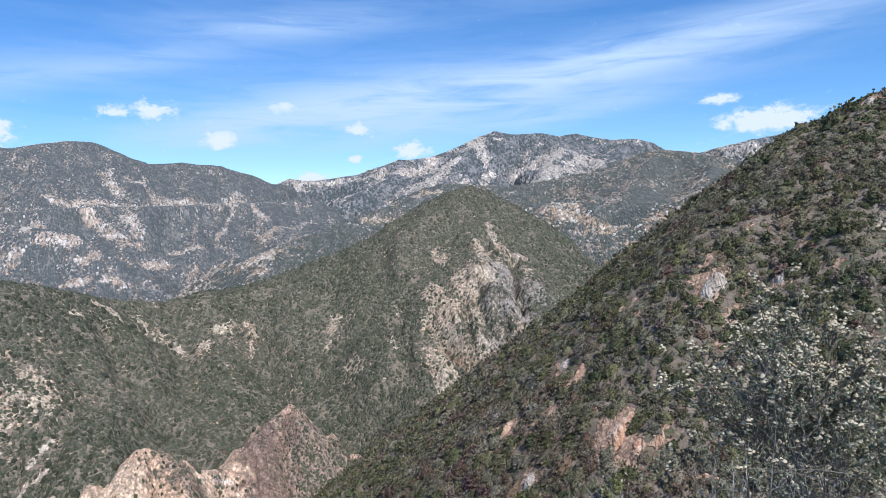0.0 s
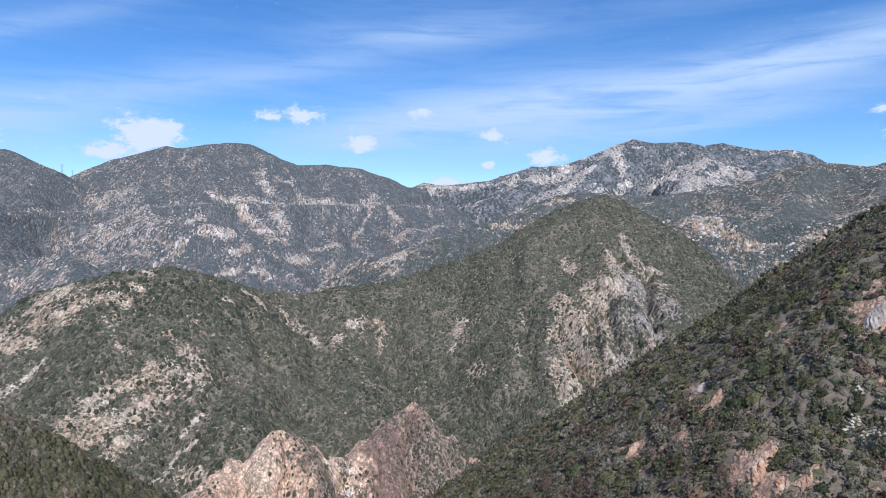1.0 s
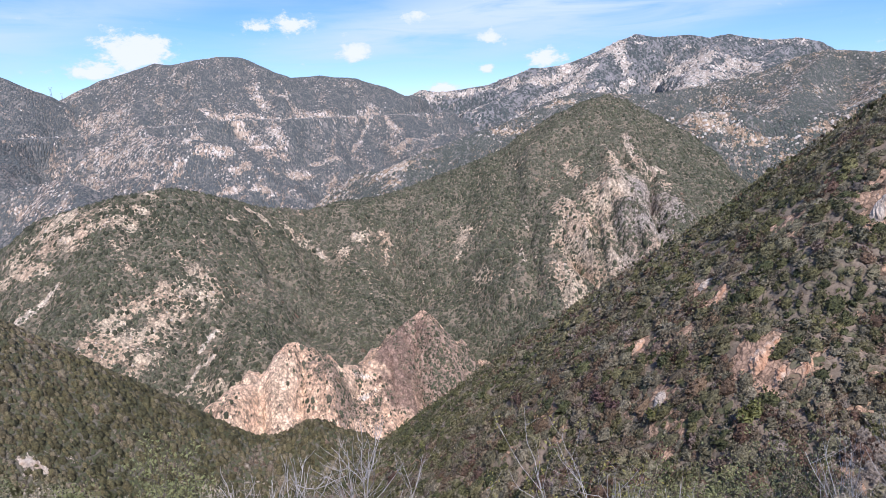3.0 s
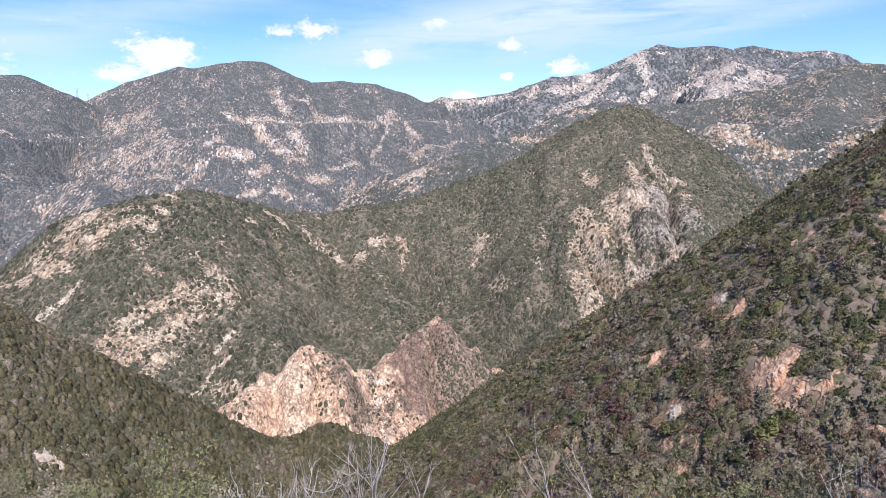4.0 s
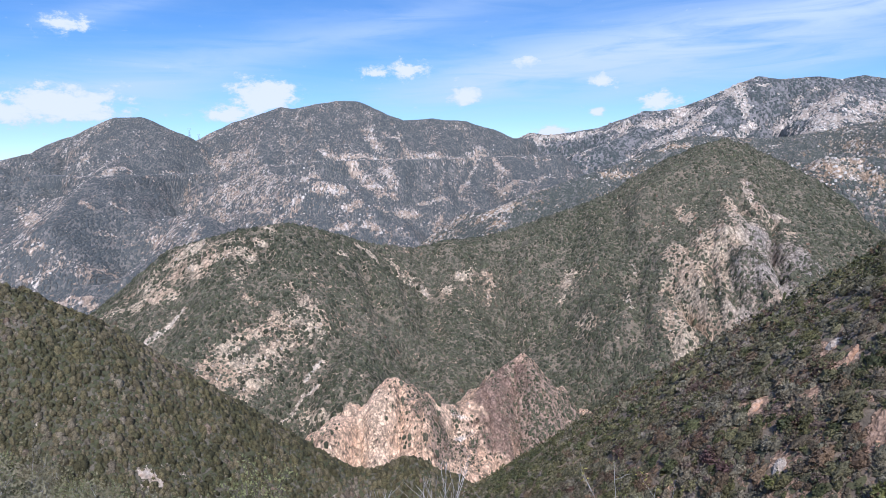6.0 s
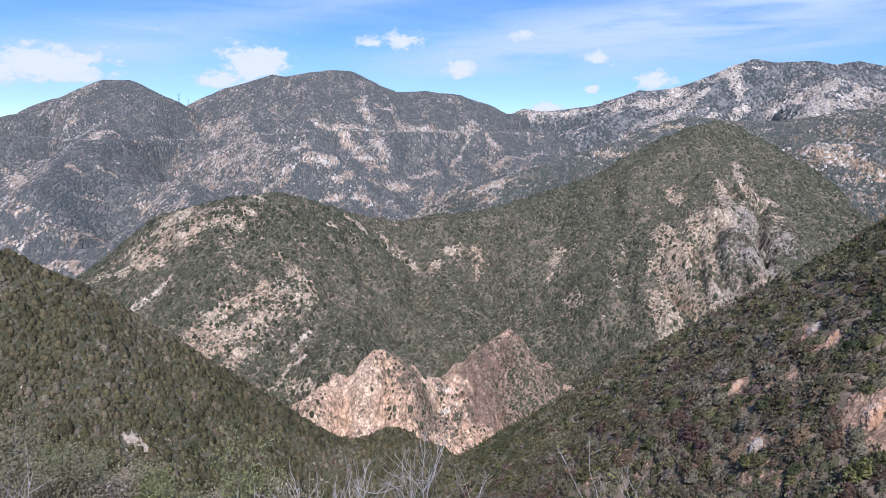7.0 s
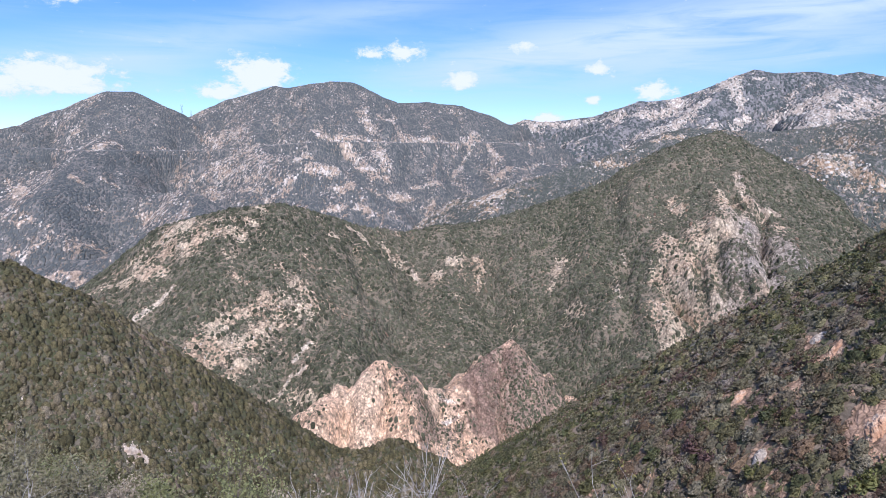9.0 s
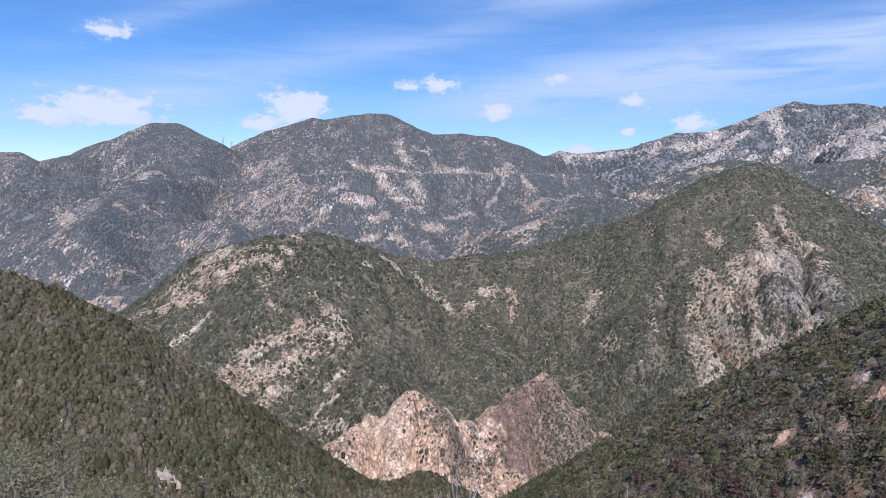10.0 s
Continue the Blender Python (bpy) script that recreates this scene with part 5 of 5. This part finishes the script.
for k, (az, r, h) in enumerate(((2.8, 4.2, 1.52), (-0.5, 4.4, 1.2), (6.5, 4.3, 1.18), (-4.5, 4.5, 1.05))):
    bush("young_shrub", az, r, h, 6, 470 + k, "upright shrub with pale stems and small yellow-green leaves", M_BARK_GREY, M_LEAF_YELLOW, 3, 0.026, 0.035, 0.28, 0.008, 6, 2,
         leaf_label="sparse yellow-green leaves", group="upright shrubs below the viewer")
for k, (az, r, h) in enumerate(((11.0, 6.0, 1.5), (15.5, 6.4, 1.7), (8.5, 6.6, 1.45))):
    bush("leafy_shrub", az, r, h, 8, 480 + k, "olive-green leafy shrub on the slope", M_BARK_DARK, M_LEAF_OLIVE, 7, 0.032, 0.06, 0.5, 0.008, 8, 4)
for k, (az, r, h) in enumerate(((20.5, 5.2, 1.25), (24.5, 5.0, 1.45), (17.8, 4.8, 0.95), (28.0, 4.4, 1.35), (32.5, 4.2, 1.4), (36.5, 4.2, 1.5))):
    bush("dry_brush", az, r, h, 12, 490 + k, "pale grey mound of bare twigs", M_BARK_GREY, M_DRY, 2, 0.02, 0.05, 0.75, 0.006, 8, 4, leaf_label="few dry leaves",
         group="dry brush below the viewer")
FLOWERING = "tall sparse grey-green shrub with cream blossom"


def sight(az, el, r):
    """A place by bearing, height and distance from where the viewer starts."""
    return np.array([r * math.sin(radians(az)), r * math.cos(radians(az)), r * math.tan(radians(el))]) + np.array(swayed(0.0))


def flowering_shrub(fork, ends, r, seed):
    """Branches fan out from a fork over the trunk: leaves along them, blossom at the ends. fork, ends: bearing and height in degrees."""
    rng = np.random.default_rng(seed)
    at = sight(fork[0], 0.0, r)
    at[2] = float(h_ground(at[:1], at[1:2])[0])
    ob = base_point("flowering_shrub", at, FLOWERING, "shrub", "flowering shrubs beside the viewer")
    mid = sight(*fork, r) - at
    for k in range(3):
        s = Sticks()
        s.tube([(0.06 * k - 0.05, 0.04 * k, -0.1), mid * 0.45 + rng.normal(0, 0.06, 3), mid + rng.normal(0, 0.04, 3)], 0.028, 0.016, 6)
        part("trunk", s.v, s.f, M_BARK_TAN, ob)
    for end in ends:
        leaf_at, flower_at = [], []
        tip = sight(*end, r + rng.normal(0, 0.25)) - at
        n = 9
        bow = rng.normal(0, 0.05, 3)
        line = np.array([mid * (1 - t) + tip * t + bow * math.sin(math.pi * t) + rng.normal(0, 0.012, 3) for t in np.linspace(0, 1, n)])
        s = Sticks()
        s.tube(line, 0.010, 0.004, 5)
        reach = np.linalg.norm(tip - mid)
        for q in range(int(12 + reach * 16)):
            u = rng.uniform(0.15, 1.0) ** 0.8
            i = min(int(u * (n - 1)), n - 2)
            p = line[i] + (line[i + 1] - line[i]) * (u * (n - 1) - i)
            d = (tip - mid) / reach + rng.normal(0, 0.55, 3) + (0, 0, 0.35)
            tw, e = limb(rng, p, d / np.linalg.norm(d), rng.uniform(0.10, 0.26), 0.15, 4)
            s.tube(tw, 0.0035, 0.0018, 3)
            leaf_at += [(tw[1], e), (tw[2], e)] + ([(tw[3], e)] if u < 0.6 else [])
            if u > 0.5 and rng.uniform() < 0.7:
                flower_at.append((tw[3], e))
        branch = part("branch", s.v, s.f, M_BARK_TAN, ob)
        v, f = leaves(rng, leaf_at, 5, 0.035, 0.034)
        part("foliage", v, f, M_LEAF_PALE, branch, "grey-green leaves")
        v, f = puffs(rng, flower_at, 7, 0.05, 0.030)
        part("blossom", v, f, M_BLOSSOM, branch, "cream flower heads")


flowering_shrub((28.6, -20.7), [(18.7, -15.0), (21.3, -13.0), (23.9, -15.0), (24.4, -11.0), (25.9, -8.2), (27.3, -10.8), (28.5, -9.5), (30.0, -12.4), (31.1, -10.1), (32.3, -13.0), (33.5, -10.5), (34.4, -14.0), (26.2, -14.9), (33.0, -16.2), (31.2, -15.6), (28.5, -14.2), (22.6, -16.9)], 5.5, 505)
for k, (az, r, h, n, lean) in enumerate(((38.5, 5.2, 2.4, 9, 0.38), (43.5, 5.4, 2.7, 8, 0.35))):
    bush("flowering_shrub", az, r, h, n, 500 + k, FLOWERING, M_BARK_TAN, M_LEAF_PALE, 9, 0.034, 0.05, lean, 0.010, 7, 3, 6, "grey-green leaves", group="flowering shrubs beside the viewer")


def dead_branch():
    """A fallen arching branch, caught in the shrubs."""
    rng = np.random.default_rng(510)
    ob = base_point("dead_branch", ground_at(12.8, 7.0) + Vector((0, 0, 0.9)), "bleached dead branch caught in the shrubs", "branch")
    s = Sticks()
    s.tube([(-0.35, 0.1, 0.42), (-0.28, 0.1, 0.30), (-0.15, 0.05, 0.2), (0.02, 0, 0.12), (0.2, 0, 0.02), (0.36, -0.05, -0.25)], 0.008, 0.018, 5)
    s.tube([(-0.28, 0.1, 0.30), (-0.30, 0.12, 0.44), (-0.26, 0.15, 0.55)], 0.006, 0.003, 4)
    part("limb", s.v, s.f, M_BARK_GREY, ob)
    t = Sticks()
    t.tube([(0.1, 0, 0.06), (-0.05, 0.05, 0.02), (-0.3, 0.08, 0.04)], 0.008, 0.003, 4)
    part("twig", t.v, t.f, M_BARK_GREY, ob)


dead_branch()


def plant_slope():
    kinds = [shrub_mesh(s + 80, 110, True, 0.1) for s in range(6)]
    rng = np.random.default_rng(521)
    r, a = 24 + 95 * rng.uniform(0, 1, 1500) ** 0.7, np.radians(rng.uniform(-66, 44, 1500))
    x, y = r * np.sin(a), r * np.cos(a)
    z = h_ground(x, y)
    keep = (z > h_right(x, y) - 0.5) & (z > h_left(x, y) - 0.5) & ((r > 13) | (a > -0.6))
    p = np.stack([x, y, z - 0.15], -1)[keep]
    size = rng.gamma(5, 0.42, len(p)).clip(0.8, 4.0)
    tone = (0.24 + 0.3 * fractal(x[keep], y[keep], 12, 2, 523) + rng.normal(0, 0.16, len(p))).clip(0, 1)
    return scatter("slope_shrubs", kinds, p, size, tone, M_SHRUB, "mixed chaparral shrubs below the viewpoint", 525, 0.8, False, h_ground)


plant_slope()

# ---- rocks and shrubs that stand out on the near hillside ----


def on_hill(height, x, y):
    return Vector((x, y, float(height(np.array([float(x)]), np.array([float(y)]))[0])))


def rock_block(seed, size, stretch):
    """A broken block with flat faces and chipped edges: vertices and triangles."""
    rng = np.random.default_rng(seed)
    bm = bmesh.new()
    bmesh.ops.create_icosphere(bm, subdivisions=2, radius=1.0)
    v = np.array([q.co[:] for q in bm.verts])
    f = np.array([[q.index for q in t.verts] for t in bm.faces])
    bm.free()
    for _ in range(11):
        n = rng.normal(0, 1, 3)
        n /= np.linalg.norm(n)
        over = np.maximum(v @ n - rng.uniform(0.5, 0.85), 0)
        v -= over[:, None] * n
    v += 0.16 * np.stack([fractal(v[:, (i + 1) % 3] * 3 + seed, v[:, (i + 2) % 3] * 3 + v[:, i], 1.0, 3, seed + i) for i in range(3)], -1)
    return v * size * np.array(stretch), f


def outcrop_of(name, height, x, y, width, count, seed, material, label):
    """A craggy ledge that breaks through the hillside, with loose blocks round it."""
    rng = np.random.default_rng(seed)
    at = on_hill(height, x, y)
    ob = base_point(name, at, label, "rock outcrop")
    n, m = 34, 22
    u, v = np.meshgrid(np.linspace(-1, 1, n), np.linspace(-1, 1, m))
    turn = rng.normal(0.75, 0.25)
    long_, wide = width * 0.62, width * 0.36
    gx = x + u * long_ * math.cos(turn) - v * wide * math.sin(turn)
    gy = y + u * long_ * math.sin(turn) + v * wide * math.cos(turn)
    fall = np.clip(1.05 - np.sqrt(u * u + v * v) - 0.45 * fractal(gx, gy, width * 0.4, 3, seed), 0, 1) ** 0.6
    crag = ridged(gx, gy, width * 0.22, 5, seed, 0.7) + 0.35 * np.floor(3 * noise2(gx / width * 3, gy / width * 3, seed)) / 3
    lift = width * 0.24 * fall * (0.3 + 1.1 * crag) - 0.2
    sx, sy = steepness(height, gx, gy, 1.0)
    k = 1 / np.sqrt(1 + sx * sx + sy * sy)
    verts = np.stack([gx - sx * k * lift, gy - sy * k * lift, height(gx, gy) + k * lift], -1).reshape(-1, 3) - np.array(at)
    i = np.arange(n * m).reshape(m, n)
    faces = np.stack([i[:-1, :-1], i[:-1, 1:], i[1:, 1:], i[1:, :-1]], -1).reshape(-1, 4)
    tone = np.clip(0.5 + 0.7 * fractal(gx, gy, width * 0.25, 3, seed + 3), 0, 1).ravel()
    part("ledge", verts, faces, material, ob, attrs=(("tone", tone),))
    for q in range(count // 2):
        ox, oy = rng.normal(0, width * 0.42, 2)
        p = on_hill(height, x + ox, y + oy) - at
        s = width * rng.uniform(0.05, 0.11)
        w, f = rock_block(seed + q, s, (rng.uniform(1.0, 1.4), rng.uniform(0.7, 0.95), rng.uniform(0.7, 1.1)))
        part("boulder", w + np.array(p), f, material, ob, attrs=(("tone", np.full(len(w), rng.uniform(0, 1))),))
    return ob


outcrop_of('rock_outcrop', h_right, 26.0, 135.9, 3.2, 6, 700, M_STONE_TAN, 'pale broken rock breaking through the scrub')
outcrop_of('rock_outcrop', h_right, 27.1, 129.7, 3.0, 3, 720, M_STONE_ORANGE, 'rusty broken rock among shrubs')
outcrop_of('rock_outcrop', h_right, 29.8, 109.2, 4.0, 10, 740, M_STONE_ORANGE, 'jagged orange rock outcrop on the hillside')
outcrop_of('rock_outcrop', h_right, 32.3, 110.4, 2.6, 6, 760, M_STONE_ORANGE, 'jagged orange rock outcrop on the hillside')
outcrop_of('rock_outcrop', h_right, 35.3, 103.7, 2.2, 6, 780, M_STONE_ORANGE, 'rounded orange rock above a dark hollow')
outcrop_of('rock_outcrop', h_right, 31.7, 104.8, 2.6, 6, 800, M_STONE_ORANGE, 'low orange rock ledge among shrubs')
outcrop_of('rock_outcrop', h_right, 15.0, 114.7, 3.2, 6, 820, M_STONE_TAN, 'pale pink rock slab among shrubs')
outcrop_of('rock_outcrop', h_right, 12.6, 129.7, 3.0, 4, 840, M_STONE_ORANGE, 'small orange rock patch in the scrub')
outcrop_of('rock_outcrop', h_right, 53.4, 125.3, 4.5, 5, 860, M_STONE_TAN, 'pale bare rock on the upper hillside')
outcrop_of('rock_outcrop', h_right, 97.4, 145.3, 3.0, 4, 880, M_STONE_TAN, 'pale rocks on the hill crest')
outcrop_of('rock_outcrop', h_right, 63.3, 118.1, 3.0, 3, 900, M_STONE_TAN, 'small pale rock in the scrub')
outcrop_of('rock_outcrop', h_left, -193.3, 179.2, 5.0, 4, 920, M_STONE_TAN, 'pale tan rock slab on the green slope')
outcrop_of('rock_outcrop', h_left, -189.1, 180.3, 4.0, 3, 940, M_STONE_TAN, 'pale tan rock slab on the green slope')


def shrub_thing(seed, material, label, group):
    """A bush with forked stems under a leafy crown."""
    rng = np.random.default_rng(seed)
    ob = base_point("shrub", (0, 0, 0), label, "shrub", group)
    for _ in range(4):
        s, _t = grow(rng, 0.62, 0.5, 0.022, 2, 1)
        part("stem", s.v, s.f, M_BARK_DARK, ob)
    v, f = shrub_mesh(seed, 240, True, 0.12)
    part("crown", v, f, material, ob)
    return ob


def leafy_object(name, stops):
    s = Nodes(name)
    info = s.node("ShaderNodeObjectInfo").outputs["Random"]
    isl = s.node("ShaderNodeNewGeometry").outputs["Random Per Island"]
    c = s.ramp(info, stops)
    return s.done(s.tint(c, s.step(isl, 0.0, 1.0, 0.6, 1.5)), 0.7, 0.25)


M_CROWN = leafy_object("hillside_crown_leaves", ((0.0, (0.074, 0.079, 0.036)), (0.25, (0.124, 0.114, 0.050)), (0.45, (0.147, 0.132, 0.082)),
                                                 (0.62, (0.189, 0.167, 0.120)), (0.8, (0.152, 0.106, 0.069)), (1.0, (0.166, 0.123, 0.103))))
M_MAROON = leafy_object("maroon_leaves", ((0.0, (0.105, 0.062, 0.055)), (1.0, (0.12, 0.070, 0.060))))
M_LIME = leafy_object("yellow_green_leaves", ((0.0, (0.135, 0.13, 0.042)), (1.0, (0.12, 0.122, 0.042))))


def set_shrubs():
    rng = np.random.default_rng(601)
    group = "chaparral shrubs on the near hillside"
    kinds = [shrub_thing(610 + i, M_CROWN, "rounded chaparral shrub on the steep hillside", group) for i in range(5)]
    made = 0
    for k in range(4000):
        a, r = radians(rng.uniform(-16, 36)), rng.uniform(88, 165)
        x, y = r * math.sin(a), r * math.cos(a)
        p = on_hill(h_right, x, y)
        if p.z < on_hill(h_ground, x, y).z + 0.2 or float(rock_right(np.array([x]), np.array([y]), 0)[0]) > 0.6:
            continue
        s = float(np.clip(rng.gamma(9, 0.27), 1.3, 4.2))
        gx, gy = steepness(h_right, np.array([x]), np.array([y]), 2.0)
        lean = Vector((0, 0, 1)).rotation_difference(Vector((-0.7 * float(gx[0]), -0.7 * float(gy[0]), 1)))
        m = Matrix.LocRotScale(p - Vector((0, 0, 0.24 * s)), lean @ Euler((0, 0, rng.uniform(0, 6.28))).to_quaternion(), (s, s, s * rng.uniform(0.75, 1.0)))
        if made < 5:
            kinds[made].matrix_basis = m
        else:
            src = kinds[made % 5]
            ob = copy_thing(src, m)
            ob.matrix_basis = m
        made += 1
        if made >= 280:
            break


set_shrubs()


def single(x, y, size, seed, material, label):
    ob = shrub_thing(seed, material, label, '')
    ob.matrix_basis = Matrix.LocRotScale(on_hill(h_right, x, y) - Vector((0, 0, 0.1)), Euler((0, 0, seed)), (size, size, size * 0.9))


single(4.5, 124.0, 4.0, 800, M_MAROON, 'maroon-leaved shrub on the hillside among grey chaparral')
single(7.0, 120.6, 3.2, 801, M_MAROON, 'maroon-leaved shrub on the hillside among grey chaparral')
single(-40.9, 159.6, 3.0, 802, M_LIME, 'bright yellow-green shrub among grey chaparral')
single(13.6, 112.3, 3.0, 803, M_LIME, 'bright yellow-green shrub among grey chaparral')
single(26.3, 101.5, 3.6, 804, M_LIME, 'bright yellow-green shrub among grey chaparral')
single(27.5, 101.8, 3.4, 805, M_LIME, 'bright yellow-green shrub among grey chaparral')


# ---- road and pylons on the far mountain ----


def make_road():
    line = np.array(ROAD_LINE, float)
    pts = []
    for a, b in zip(line, line[1:]):
        for t in np.linspace(0, 1, 14, endpoint=False):
            pts.append(a * (1 - t) + b * t)
    pts = np.array(pts + [line[-1]])
    d = np.gradient(pts[:, :2], axis=0)
    n = np.stack([d[:, 1], -d[:, 0]], -1) / np.linalg.norm(d, axis=1)[:, None]
    v = []
    for p, q in zip(pts, n):
        for off, dz in ((-8.0, -3.0), (-6.0, 1.2), (6.0, 1.2), (8.0, -3.0)):
            v.append((p[0] + q[0] * off, p[1] + q[1] * off, p[2] + dz))
    f = []
    for i in range(len(pts) - 1):
        for k in range(3):
            f.append((i * 4 + k, i * 4 + k + 1, i * 4 + k + 5, i * 4 + k + 4))
    ob = new("road", mesh_from("road", np.array(v), np.array(f)[:, ::-1], M_ROAD, smooth=False))
    tagged(ob, "worn two-lane road cut across the mountain", "road", kind="structure")


M_ROAD = plain("worn_asphalt", (0.20, 0.19, 0.175), (0.15, 0.14, 0.13), 6.0, 0.9, 0.15)
M_STEEL = plain("galvanised_steel", (0.30, 0.31, 0.32), (0.22, 0.23, 0.24), 2.0, 0.5, 0.4, 0.6)
make_road()


def bar(a, b, w):
    s = Sticks()
    s.tube([np.array(a, float), (np.array(a, float) + np.array(b, float)) / 2, np.array(b, float)], w, w, 4)
    return s.v, s.f


def pylon(place, height, turn):
    ob = base_point("transmission_tower", place, "grey steel lattice transmission tower on the saddle", "pylon", "towers on the saddle")
    ob.rotation_euler = (0, 0, radians(turn))
    b, w, top = height * 0.11, height * 0.03, height * 0.78
    for sx in (-1, 1):
        for sy in (-1, 1):
            part("leg", *bar((sx * b, sy * b, -3), (sx * w, sy * w, top), 0.3), M_STEEL, ob)
    for i in range(5):
        u, t = i / 5, (i + 1) / 5
        p, q = b + (w - b) * u, b + (w - b) * t
        for sy in (-1, 1):
            part("brace", *bar((-p, sy * p, top * u), (q, sy * q, top * t), 0.16), M_STEEL, ob)
            part("brace", *bar((p, sy * p, top * u), (-q, sy * q, top * t), 0.16), M_STEEL, ob)
    for sx in (-1, 1):
        part("horn", *bar((sx * w, 0, top), (sx * height * 0.2, 0, height), 0.28), M_STEEL, ob)
        part("horn", *bar((sx * w, 0, top * 0.92), (sx * height * 0.17, 0, height * 0.86), 0.3), M_STEEL, ob)
    part("crossarm", *bar((-height * 0.22, 0, height), (height * 0.22, 0, height), 0.3), M_STEEL, ob)
    for x in (-0.18, 0.0, 0.18):
        part("insulator", *bar((x * height, 0, height), (x * height, 0, height * 0.92), 0.22), M_STEEL, ob)


pylon((-1757.5, 1948.5, 164.5), 29, 40)
pylon((-1823.7, 2072.3, 159.6), 22, 40)
